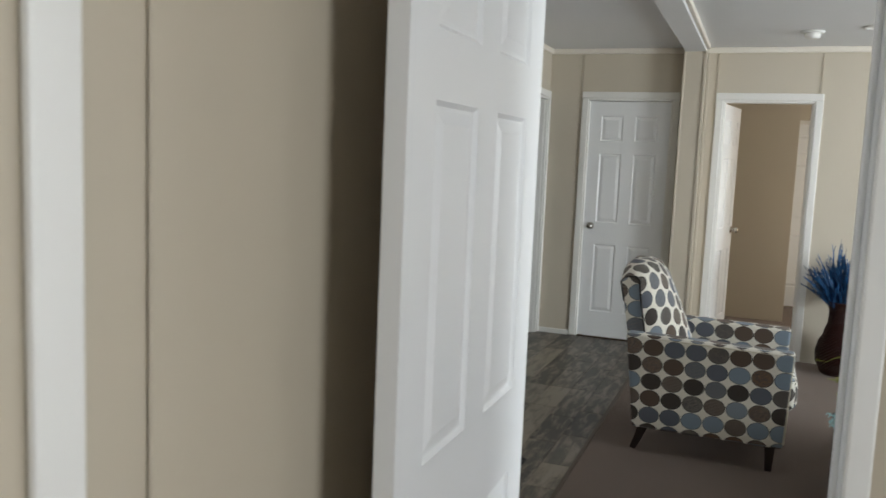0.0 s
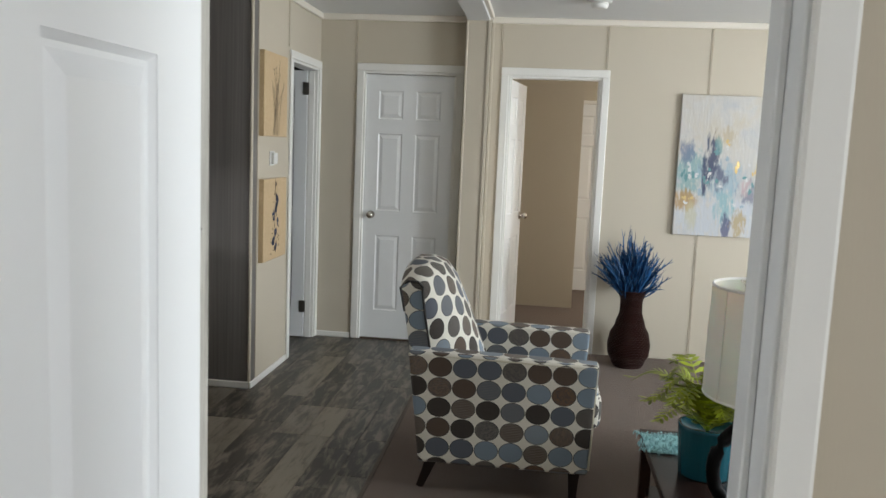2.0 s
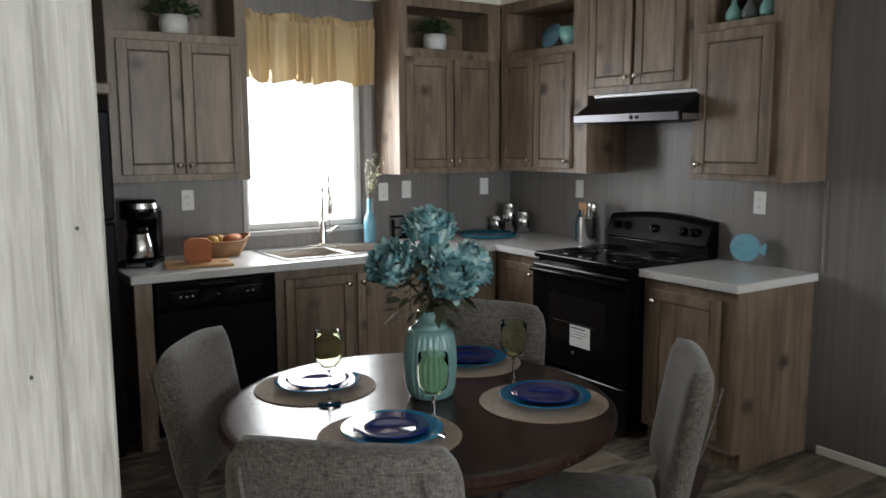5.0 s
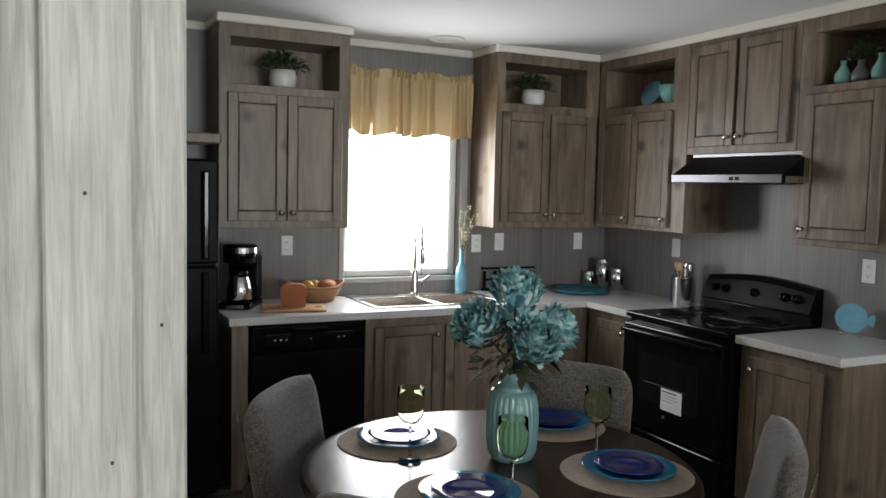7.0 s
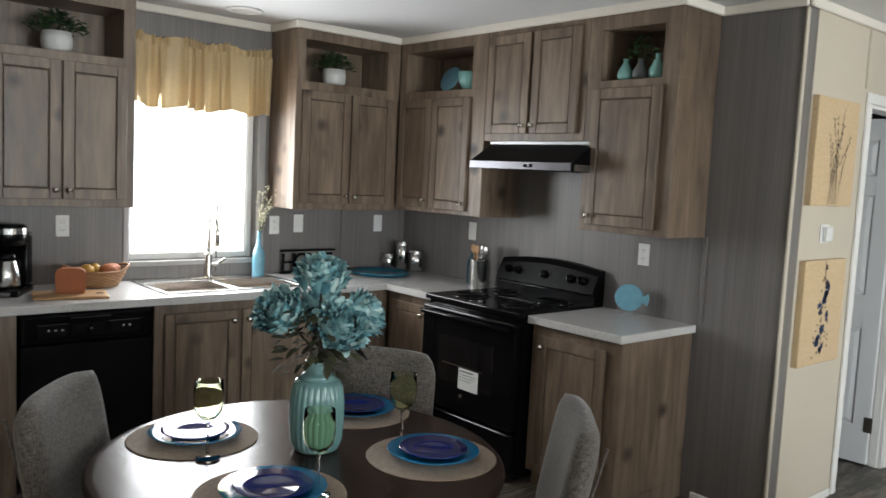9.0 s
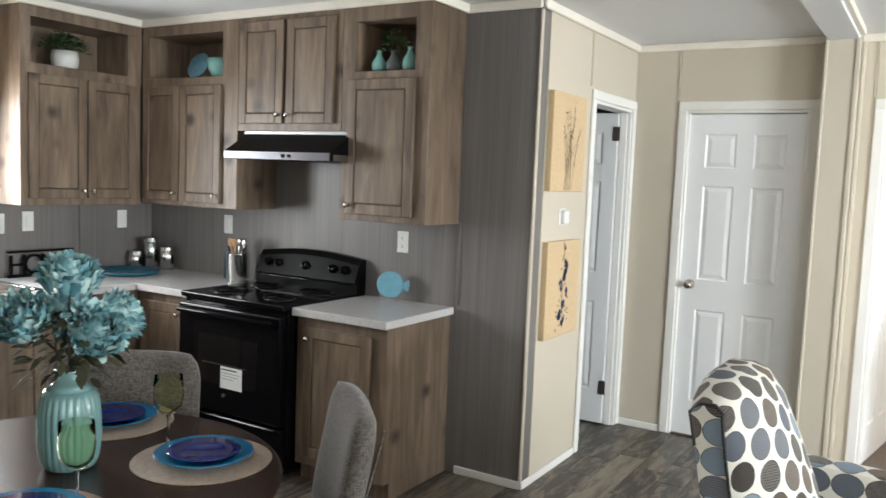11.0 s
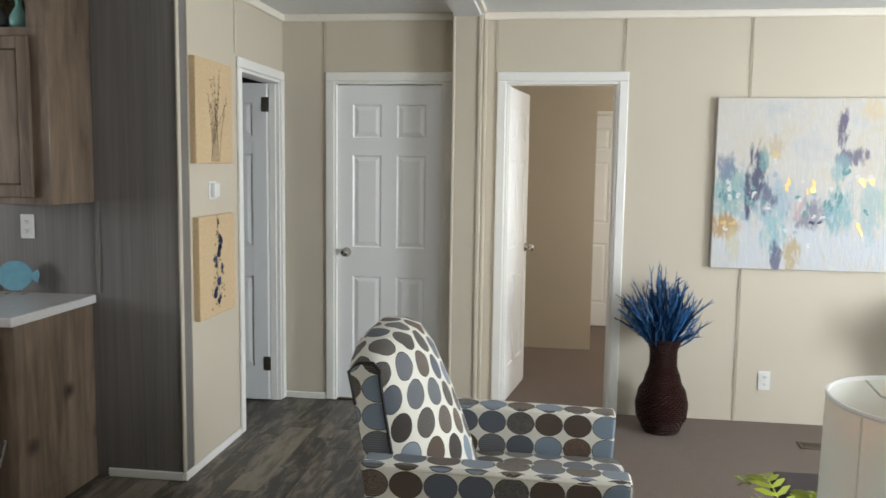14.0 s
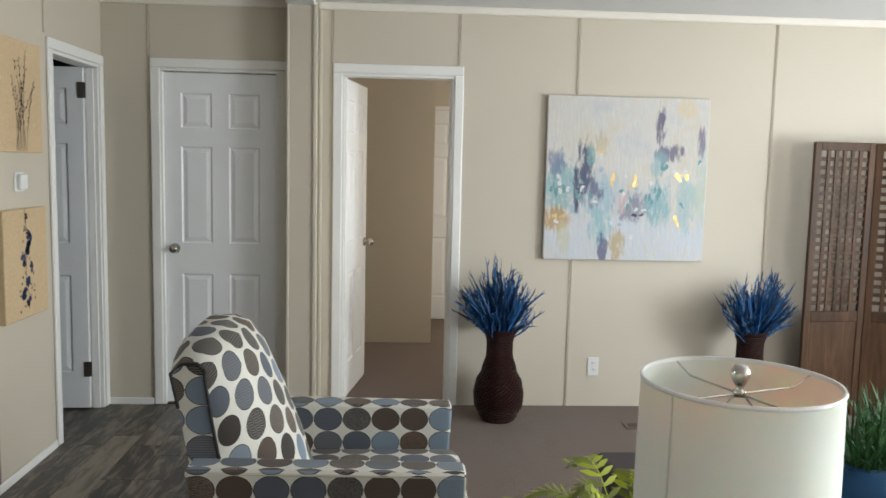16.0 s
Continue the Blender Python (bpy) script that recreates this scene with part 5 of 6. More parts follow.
sg = thing("letter_sign", "black cut-out letter sign leaning on the wall", "sign", (-3.985, 5.42, CTZ), 90)
part("bar", box(0, 0.41, -0.015, 0.0, 0, 0.018, 0.002), BLACK_MATT, sg)
part("bar", box(0, 0.41, -0.015, 0.0, 0.142, 0.155, 0.002), BLACK_MATT, sg)
for k, ch in enumerate("HOME"):
    cu = bpy.data.curves.new("letter", "FONT")
    cu.body, cu.size, cu.extrude, cu.align_x = ch, 0.165, 0.006, "CENTER"
    tmp = bpy.data.objects.new("letter", cu)
    scene.collection.objects.link(tmp)
    me = bpy.data.meshes.new_from_object(tmp.evaluated_get(bpy.context.evaluated_depsgraph_get()))
    bpy.data.objects.remove(tmp)
    bpy.data.curves.remove(cu)
    me.materials.clear()
    me.materials.append(BLACK_MATT)
    ob = new("letter", me)
    ob.parent = sg
    ob.matrix_basis = pose(0.06 + 0.098 * k, -0.007, 0.018, 90)

tr = thing("round_tray", "round teal blue tray on the counter", "tray", (-3.74, 6.04, CTZ))
part("tray", lathe([(0.15, 0), (0.185, 0.006), (0.195, 0.024), (0.19, 0.026), (0.178, 0.012), (0.0, 0.010)], 48), plain("teal_tray", (0.008, 0.10, 0.16), 0.25), tr, "", True)
for x, y, h, r in ((-3.96, 6.27, 0.115, 0.043), (-3.88, 6.33, 0.205, 0.043), (-3.775, 6.375, 0.15, 0.046)):
    cn = thing("canister", "brushed steel kitchen canister with a clear window lid", "canister", (x, y, CTZ), 0, "steel canisters")
    part("body", lathe([(r, 0), (r, h - 0.03), (r - 0.002, h - 0.028)], 32), STEEL, cn, "", True)
    part("lid", lathe([(r + 0.001, h - 0.027), (r + 0.001, h - 0.004), (r - 0.004, h)], 32), STEEL, cn)
    part("window", box(r - 0.006, r + 0.001, -0.01, 0.01, h * 0.25, h * 0.65, 0.002), BLACK_GLASS, cn)
ut = thing("utensil_crock", "brushed steel crock for cooking utensils", "utensil crock", (-3.06, 6.30, CTZ))
part("crock", lathe([(0.058, 0), (0.06, 0.004), (0.06, 0.165), (0.062, 0.17), (0.056, 0.17), (0.055, 0.02), (0, 0.02)], 32), STEEL, ut, "", True)
for k, (dx, dy, kind) in enumerate(((-0.05, 0.0, 0), (-0.015, 0.03, 1), (0.03, 0.02, 1), (0.06, -0.01, 1), (0.01, -0.03, 0))):
    ul = thing("cooking_spoon", "wooden spoon in the crock" if kind == 0 else "steel ladle in the crock", "utensil", (-3.06, 6.30, CTZ + 0.021), 0, "cooking utensils")
    mt = BOARD_WOOD if kind == 0 else STEEL
    part("shaft", rod([(dx * 0.1, dy * 0.1, 0), (dx, dy, 0.19)], 0.005), mt, ul)
    bm = lathe([(0.0, -0.028), (0.017, -0.018), (0.022, 0.0), (0.017, 0.02), (0, 0.028)], 16)
    bmesh.ops.transform(bm, matrix=Matrix.Translation((dx * 1.12, dy * 1.12, 0.212)) @ Matrix.Diagonal((1, 0.35, 1, 1)), verts=bm.verts)
    part("head", bm, mt, ul, "", True)
bb = thing("blue_bottle", "dark teal glass bottle beside the crock", "bottle", (-3.18, 6.36, CTZ))
part("bottle", lathe([(0.032, 0), (0.035, 0.006), (0.035, 0.13), (0.03, 0.155), (0.016, 0.18), (0.015, 0.21), (0.019, 0.215), (0.019, 0.235), (0.0, 0.236)], 24), plain("teal_bottle", (0.01, 0.07, 0.11), 0.15), bb, "", True)

fs = thing("fish_plate", "sky blue fish-shaped ceramic plate on a stand", "decorative plate", (-1.955, 6.35, CTZ), 12)
bm = bmesh.new()
outline = []
for k in range(40):
    a = 2 * math.pi * k / 40
    outline.append((0.078 * math.cos(a), 0.078 + 0.070 * math.sin(a)))
for y in (0.0, 0.012):
    vs = [bm.verts.new((x, y + 0.25 * (z - 0.085) * 0.3, z + 0.012)) for x, z in outline]
    if y == 0.0:
        first = vs
    else:
        second = vs
bm.faces.new(first), bm.faces.new(list(reversed(second)))
for k in range(40):
    bm.faces.new((first[k], second[k], second[(k + 1) % 40], first[(k + 1) % 40]))
part("body", bm, SKYBLUE, fs)
bm = bmesh.new()
for y in (0.001, 0.011):
    vs = [bm.verts.new((x, y, z + 0.012)) for x, z in ((0.072, 0.085), (0.103, 0.108), (0.110, 0.082), (0.100, 0.045), (0.072, 0.066))]
    if y == 0.001:
        first = vs
    else:
        second = vs
bm.faces.new(first), bm.faces.new(list(reversed(second)))
for k in range(5):
    bm.faces.new((first[k], second[k], second[(k + 1) % 5], first[(k + 1) % 5]))
part("tail", bm, SKYBLUE, fs)
part("wire_stand", rod([(-0.04, -0.02, 0.03), (-0.04, -0.02, 0.003), (-0.04, 0.06, 0.003), (0.04, 0.06, 0.003), (0.04, -0.02, 0.003), (0.04, -0.02, 0.03)], 0.002, seg=6), CHROME, fs)


def leaf_clump(root, name, mat, count, r, z0, h, size, seed, droop=0.5):
    q = random.Random(seed)
    bm = bmesh.new()
    for k in range(count):
        az, el = q.uniform(0, 6.28), q.uniform(0.1, 1.5)
        rr = q.uniform(0.25, 1.0) * r
        p = Vector((rr * math.cos(az) * math.sin(el), rr * math.sin(az) * math.sin(el), z0 + h * math.cos(el) * q.uniform(0.4, 1.0)))
        d = Vector((math.cos(az), math.sin(az), q.uniform(-0.2, 1.0))).normalized()
        s = d.cross(Vector((q.uniform(-1, 1), q.uniform(-1, 1), 1))).normalized()
        L = size * q.uniform(0.6, 1.3)
        ribbon([p, p + d * L * 0.5, p + d * L + Vector((0, 0, -droop * L * 0.4))], [0.001, L * 0.2, 0.0008], s, bm)
    return part(name, bm, mat, root)


def cubby_plant(at, seed):
    po = thing("flower_pot", "small white ceramic pot in a cabinet cubby", "pot", at, 0, "cubby pots")
    part("pot", lathe([(0.055, 0), (0.07, 0.015), (0.075, 0.06), (0.068, 0.10), (0.062, 0.10), (0.058, 0.085), (0, 0.085)], 32), CREAM_POT, po, "", True)
    pl = thing("potted_plant", "dark green bushy foliage in a white pot", "plant", (at[0], at[1], at[2] + 0.085), 0, "cubby plants")
    leaf_clump(pl, "foliage", BOXWOOD, 420, 0.145, 0.01, 0.11, 0.035, seed)


cubby_plant((-3.80, 4.03, 2.091), 1)
cubby_plant((-3.80, 5.66, 2.101), 2)
bl = thing("blue_plate", "sky blue glazed plate leaning in the cubby", "plate", (-3.36, 6.26, 2.096), 0)
bm = lathe([(0.05, 0), (0.06, 0.003), (0.085, 0.012), (0.083, 0.015), (0.0, 0.006)], 40)
bmesh.ops.transform(bm, matrix=pose(0, 0, 0.085, 68), verts=bm.verts)
part("plate", bm, SKYBLUE, bl, "", True)
bo = thing("aqua_bowl", "fluted aqua ceramic bowl in the cubby", "bowl", (-3.12, 6.21, 2.096))
part("bowl", lathe([(0.035, 0), (0.045, 0.004), (0.072, 0.05), (0.082, 0.11), (0.078, 0.11), (0.065, 0.05), (0.0, 0.012)], 96, ripple=lambda a, i: 1 + 0.03 * abs(math.sin(a * 12))), AQUA, bo, "", True)
for x, h, mt in ((-1.955, 1.0, AQUA), (-1.865, 0.95, plain("grey_glaze", (0.12, 0.13, 0.13), 0.3)), (-1.765, 1.1, AQUA)):
    bv = thing("bud_vase", "small glazed bud vase in the cubby", "vase", (x, 6.19, 2.086), 0, "bud vases")
    part("vase", lathe([(0.026, 0), (0.040, 0.02 * h), (0.038, 0.05 * h), (0.016, 0.085 * h), (0.013, 0.10 * h), (0.017, 0.112 * h), (0.012, 0.112 * h), (0, 0.08 * h)], 28), mt, bv, "", True)
gs = thing("green_sprig", "small green sprig in a bud vase", "plant", (-1.865, 6.2, 2.18))
leaf_clump(gs, "foliage", GRASS, 130, 0.085, 0.0, 0.13, 0.022, 9)
tq = thing("shelf_bottle", "turquoise glass bottle on the shelf above the refrigerator", "bottle", (-3.70, 3.40, 1.813))
part("bottle", lathe([(0.055, 0), (0.06, 0.01), (0.062, 0.16), (0.045, 0.2), (0.02, 0.23), (0.018, 0.30), (0.022, 0.305), (0, 0.305)], 28), TURQ, tq, "", True)


# ---- living room ----
def uv_boxed(ob, turn=0.0):
    """Lays the cloth flat on each side of the mesh, in metres."""
    me = ob.data
    layer = me.uv_layers.new(name="cloth")
    for p in me.polygons:
        n = p.normal
        ax = max(range(3), key=lambda i: abs(n[i]))
        for li in p.loop_indices:
            c = me.vertices[me.loops[li].vertex_index].co
            u, v = ((c.y, c.z), (c.x, c.z), (c.x, c.y))[ax]
            layer.data[li].uv = (u + 0.031, v + 0.012)


AY0, AY1 = 5.215, 5.97
ac = thing("armchair", "armchair in ivory cloth with brown and slate dots", "armchair", (0, 0, 0))


def prism(outline, y0, y1, bevel, seg=3):
    bm = bmesh.new()
    a, b = [bm.verts.new((x, y0, z)) for x, z in outline], [bm.verts.new((x, y1, z)) for x, z in outline]
    n = len(outline)
    bm.faces.new(a), bm.faces.new(list(reversed(b)))
    for k in range(n):
        bm.faces.new((a[(k + 1) % n], a[k], b[k], b[(k + 1) % n]))
    bmesh.ops.recalc_face_normals(bm, faces=bm.faces)
    bmesh.ops.bevel(bm, geom=list(bm.edges), offset=bevel, segments=seg, profile=0.6, affect="EDGES")
    return bm


ARM = [(0.045, 0.135), (0.775, 0.135), (0.80, 0.615), (-0.015, 0.63)]
for y0, y1, yp in ((AY0, AY0 + 0.105, AY0), (AY1 - 0.105, AY1, AY1)):
    uv_boxed(part("arm", prism(ARM, y0, y1, 0.018), DOTS, ac))
    part("piping", rod([(-0.012, yp + (0.006 if yp == AY0 else -0.006), 0.612), (0.39, yp + (0.004 if yp == AY0 else -0.004), 0.609), (0.792, yp + (0.006 if yp == AY0 else -0.006), 0.600), (0.778, yp + (0.006 if yp == AY0 else -0.006), 0.16)], 0.0055, seg=6), CREAM_PIPING, ac)
uv_boxed(part("base", prism([(0.08, 0.14), (0.77, 0.14), (0.77, 0.30), (0.08, 0.30)], AY0 + 0.10, AY1 - 0.10, 0.012), DOTS, ac))
bm = box(0.17, 0.83, AY0 + 0.107, AY1 - 0.107, 0.295, 0.455, 0.045, seg=4)
for v in bm.verts:
    if v.co.z > 0.4:
        v.co.z += 0.03 * (1 - ((v.co.x - 0.5) / 0.36) ** 2)
uv_boxed(part("seat_cushion", bm, DOTS, ac, "", True))
# the back: a thin wedge at its sides, its front crowned forward like a stuffed cushion
BY0, BY1, SLICES = AY0 + 0.088, AY1 - 0.088, 18
EDGE = [(0.10, 0.30), (0.085, 0.45), (0.072, 0.60), (0.045, 0.75), (0.027, 0.87)]
CROWN_LINE = [(0.36, 0.30), (0.325, 0.45), (0.275, 0.60), (0.215, 0.75), (0.145, 0.87)]


def back_slice(y):
    m = abs(2 * (y - BY0) / (BY1 - BY0) - 1)
    e = (1 - m ** 2.6) ** 0.75
    top = 0.915 + 0.075 * e
    pts = [(0.04, 0.22)] + [(a + (b - a) * e, z + 0.03 * e * (z > 0.8)) for (a, z), (b, _) in zip(EDGE, CROWN_LINE)]
    return pts + [(0.028 + 0.065 * e, top - 0.022), (0.005 + 0.03 * e, top), (-0.04, top - 0.002), (-0.072, top - 0.03), (-0.05, 0.78), (-0.018, 0.60), (0.02, 0.35)]


bm = bmesh.new()
rows, run = [], []
for k in range(SLICES + 1):
    y = BY0 + (BY1 - BY0) * k / SLICES
    pts = back_slice(y)
    rows.append([bm.verts.new((x, y, z)) for x, z in pts])
    lengths = [0.0]
    for (ax, az), (bx, bz) in zip(pts, pts[1:]):
        lengths.append(lengths[-1] + math.hypot(bx - ax, bz - az))
    run += [v - lengths[7] for v in lengths]
n = len(rows[0])
across = [0.0] * (n * (SLICES + 1))
for step in (1, -1):
    for i in range(SLICES // 2, SLICES if step > 0 else 0, step):
        for k in range(n):
            across[(i + step) * n + k] = across[i * n + k] + step * (rows[i + step][k].co - rows[i][k].co).length
for a, b in zip(rows, rows[1:]):
    for k in range(n):
        bm.faces.new((a[k], a[(k + 1) % n], b[(k + 1) % n], b[k])).smooth = True
for cap in (bm.faces.new(list(reversed(rows[0]))), bm.faces.new(rows[-1])):
    cap.material_index = 1
bmesh.ops.recalc_face_normals(bm, faces=bm.faces)
back = part("backrest", bm, DOTS_BACK, ac)
back.data.materials.append(DOTS)
uv_boxed(back)
layer = back.data.uv_layers["cloth"]
for p in back.data.polygons:
    if p.material_index == 0:
        for li in p.loop_indices:
            vi = back.data.loops[li].vertex_index
            layer.data[li].uv = (across[vi], run[vi])
for y in (BY0, BY1):
    part("piping", rod([(x, y, z) for x, z in back_slice(y)[1:11]], 0.0055, seg=6), BLACK_PIPING, ac)
for x, y, lx in ((0.10, AY0 + 0.06, -0.05), (0.72, AY0 + 0.05, 0.0), (0.10, AY1 - 0.06, -0.05), (0.72, AY1 - 0.05, 0.0)):
    part("leg", rod([(x, y, 0.14), (x + lx * 0.4, y, 0.08), (x + lx, y, 0.004)], 0.036, seg=4, taper=0.6), LEG_WOOD, ac, "dark tapered wooden leg")


def floor_vase(at, seed, label):
    q = random.Random(seed)
    wv = thing("wicker_vase", label, "vase", at, 0, "wicker floor vases")
    keys = ((0.0, 0.095), (0.03, 0.112), (0.10, 0.142), (0.16, 0.147), (0.23, 0.135), (0.31, 0.10), (0.40, 0.076), (0.47, 0.076), (0.53, 0.09), (0.55, 0.096))
    prof, n = [], 92
    for i in range(n + 1):
        z = 0.55 * i / n
        for (a, ra), (b, rb) in zip(keys, keys[1:]):
            if a <= z <= b + 1e-6:
                f = (z - a) / (b - a)
                f = f * f * (3 - 2 * f)
                prof.append((ra + (rb - ra) * f + (0.003 if i % 2 else -0.003), z))
                break
    prof += [(0.085, 0.548), (0.07, 0.45), (0.0, 0.44)]
    part("body", lathe(prof, 112, ripple=lambda a, i: 1 + 0.022 * math.sin(a * 28 + (i // 2 % 2) * math.pi) if i <= n else 1), WICKER_DARK, wv)
    pl = thing("dyed_branch_bunch", "bunch of curly dyed blue branches in a vase", "dried plant", (at[0], at[1], at[2] + 0.46), 0, "dyed blue branches")
    bm = bmesh.new()
    tufts = [(q.uniform(0, 6.28), q.uniform(0.05, 0.72), q.uniform(0.33, 0.56)) for _ in range(17)]
    for k in range(300):
        a0, l0, len0 = tufts[k % 17]
        az, lean = a0 + q.gauss(0, 0.22), max(0.02, l0 + q.gauss(0, 0.11))
        L = len0 * q.uniform(0.62, 1.05) * (1 - 0.15 * lean)
        d = Vector((math.cos(az) * math.sin(lean), math.sin(az) * math.sin(lean) * 0.7, math.cos(lean)))
        pts, p = [], Vector((q.uniform(-0.045, 0.045), q.uniform(-0.045, 0.045), 0))
        side = d.cross(Vector((q.uniform(-1, 1), q.uniform(-1, 1), 0.3))).normalized()
        curl = q.uniform(-0.012, 0.012)
        for j in range(9):
            pts.append(p.copy())
            p = p + d * L / 8 + side * (q.uniform(-0.010, 0.010) + curl * (j / 8) ** 2) + Vector((0, 0, -0.0022 * j * lean))
        ribbon(pts, [0.003, 0.0035, 0.004, 0.0045, 0.0055, 0.006, 0.0055, 0.004, 0.001], side, bm)
        for j in (4, 5, 6, 7):
            s2 = (d + side * q.uniform(-0.8, 0.8) + Vector((q.uniform(-0.4, 0.4), q.uniform(-0.4, 0.4), 0))).normalized()
            ribbon([pts[j], pts[j] + s2 * 0.025, pts[j] + s2 * 0.05 + Vector((0, 0, q.uniform(-0.008, 0.012)))], [0.003, 0.0032, 0.0008], s2.cross(Vector((q.uniform(-1, 1), 0.4, 0.3))).normalized(), bm)
    tagged(part("foliage", bm, BLUE_SPRAY, pl), kind="stuff")


floor_vase((1.20, 7.60, 0.004), 3, "tall dark brown wicker floor vase by the doorway")
floor_vase((2.72, 7.61, 0.004), 5, "tall dark brown wicker floor vase beside the screen")

# large abstract painting
pt = thing("abstract_painting", "large square abstract painting in blues, ivory and gold", "painting", (1.482, NORTH - 0.002, 0.942))
PW = 1.0
part("canvas", box(0, PW, -0.035, -0.004, 0, PW, 0.003), CANVAS, pt)
q = random.Random(12)


def dab(i, u, v, w, h, tilt=0.0):
    """A loose patch of paint: a few ragged upright knife marks side by side, drawn in one mesh."""
    bm = bmesh.new()
    count = max(3, int(w / 0.011))
    for c in range(count):
        cu, cv = u + w * (q.random() - 0.5) * 0.95, v + h * q.uniform(-0.22, 0.22)
        cw, ch = q.uniform(0.006, 0.014), h * q.uniform(0.28, 0.55)
        z0 = -0.0360 - 0.0012 * q.random()
        left, right = [], []
        for k in range(9):
            f = k / 8 * 2 - 1
            half = cw * (1 - abs(f) ** 3) * q.uniform(0.45, 1.1) + 0.0006
            x, z = cu + tilt * ch * f + q.uniform(-0.002, 0.002), cv + ch / 2 * f
            z = min(max(z, 0.004), PW - 0.004)
            left.append(bm.verts.new((min(max(x - half, 0.004), PW - 0.004), z0, z)))
            right.append(bm.verts.new((min(max(x + half, 0.004), PW - 0.004), z0, z)))
        for k in range(8):
            bm.faces.new((left[k], right[k], right[k + 1], left[k + 1]))
    tagged(part("brush_stroke", bm, PAINT_TONES[i], pt), kind="stuff")


for i, u, v, w, h in ((4, 0.085, 0.26, 0.08, 0.06), (4, 0.33, 0.67, 0.035, 0.06), (4, 0.415, 0.50, 0.035, 0.12), (4, 0.55, 0.48, 0.07, 0.12), (4, 0.84, 0.52, 0.10, 0.08), (4, 0.82, 0.25, 0.028, 0.13), (0, 0.10, 0.46, 0.04, 0.12), (0, 0.05, 0.44, 0.04, 0.14), (0, 0.64, 0.38, 0.05, 0.1), (0, 0.70, 0.42, 0.05, 0.12), (0, 0.48, 0.42, 0.03, 0.045), (0, 0.53, 0.38, 0.03, 0.07), (0, 0.74, 0.57, 0.06, 0.08), (1, 0.57, 0.285, 0.08, 0.04), (2, 0.71, 0.86, 0.02, 0.12)):
    dab(i, u, v, w, h, q.uniform(-0.1, 0.1))
for k in range(34):
    i, v = q.choice((0, 5, 5, 6, 6)), min(0.95, max(0.05, q.gauss(0.42, 0.13)))
    dab(i, q.uniform(0.05, 0.95), v, q.uniform(0.01, 0.025), q.uniform(0.03, 0.08), q.uniform(-0.2, 0.2))


def print_panel(label, y0, y1, z0, z1, blue):
    root = thing("canvas_print", label, "wall art", (ART + 0.001, y0, z0), 90, "pair of tan prints")
    w, h = y1 - y0, z1 - z0
    part("canvas", box(0, w, -0.032, 0, 0, h, 0.003), BURLAP, root)
    q = random.Random(21 if blue else 22)
    bm, bm2 = bmesh.new(), bmesh.new()

    def mark(b, x, z, rx, rz, a=0.0):
        ring = []
        for k in range(10):
            t = 2 * math.pi * k / 10
            u, v = rx * math.cos(t), rz * math.sin(t)
            ring.append(b.verts.new((x + u * math.cos(a) - v * math.sin(a), -0.0328 - 0.0002 * (b is bm2), z + u * math.sin(a) + v * math.cos(a))))
        b.faces.new(list(reversed(ring)))
    if not blue:
        for k in range(9):
            bx, tx, top = w * (0.5 + 0.03 * (k - 4)), w * q.uniform(0.18, 0.85), h * q.uniform(0.55, 0.95)
            pts = [(bx + (tx - bx) * t ** 1.6, 0.01 + (top - 0.01) * t) for t in [j / 12 for j in range(13)]]
            ribbon([(x, -0.0328, z) for x, z in pts], [0.0013] * 13, (1, 0, 0), bm)
            for x, z in pts[4:]:
                for _ in range(2):
                    mark(bm, x + q.uniform(-0.010, 0.010), z + q.uniform(-0.01, 0.01), 0.003, 0.0062, q.uniform(-0.6, 0.6))
    else:
        pts = [(w * 0.5 + 0.012 * math.sin(j * 0.8), h * j / 14) for j in range(1, 15)]
        ribbon([(x, -0.0328, z) for x, z in pts], [0.0022] * 14, (1, 0, 0), bm)
        for k in range(46):
            z = h * q.uniform(0.05, 0.95)
            mark(bm, w * 0.5 + q.uniform(-0.09, 0.09) * (1.1 - z / h), z, 0.005, 0.008, q.uniform(-1, 1))
        for x, z, r in ((0.56, 0.70, 0.034), (0.52, 0.63, 0.03), (0.42, 0.54, 0.026), (0.62, 0.46, 0.024), (0.52, 0.32, 0.028), (0.42, 0.24, 0.034), (0.52, 0.15, 0.03), (0.55, 0.74, 0.025)):
            for _ in range(4):
                mark(bm2, w * x + q.uniform(-0.018, 0.018), h * z + q.uniform(-0.02, 0.02), r * 0.45, r * 0.55, q.uniform(0, 3))
    tagged(part("printed_stems", bm, PRINT_DARK, root), kind="stuff")
    if blue:
        tagged(part("printed_flowers", bm2, PRINT_BLUE, root), kind="stuff")
    else:
        bm2.free()


print_panel("tan canvas print of bare twigs with buds", 6.548, 6.985, 1.52, 2.025, False)
print_panel("tan canvas print of slate blue flowers", 6.562, 6.997, 0.753, 1.262, True)

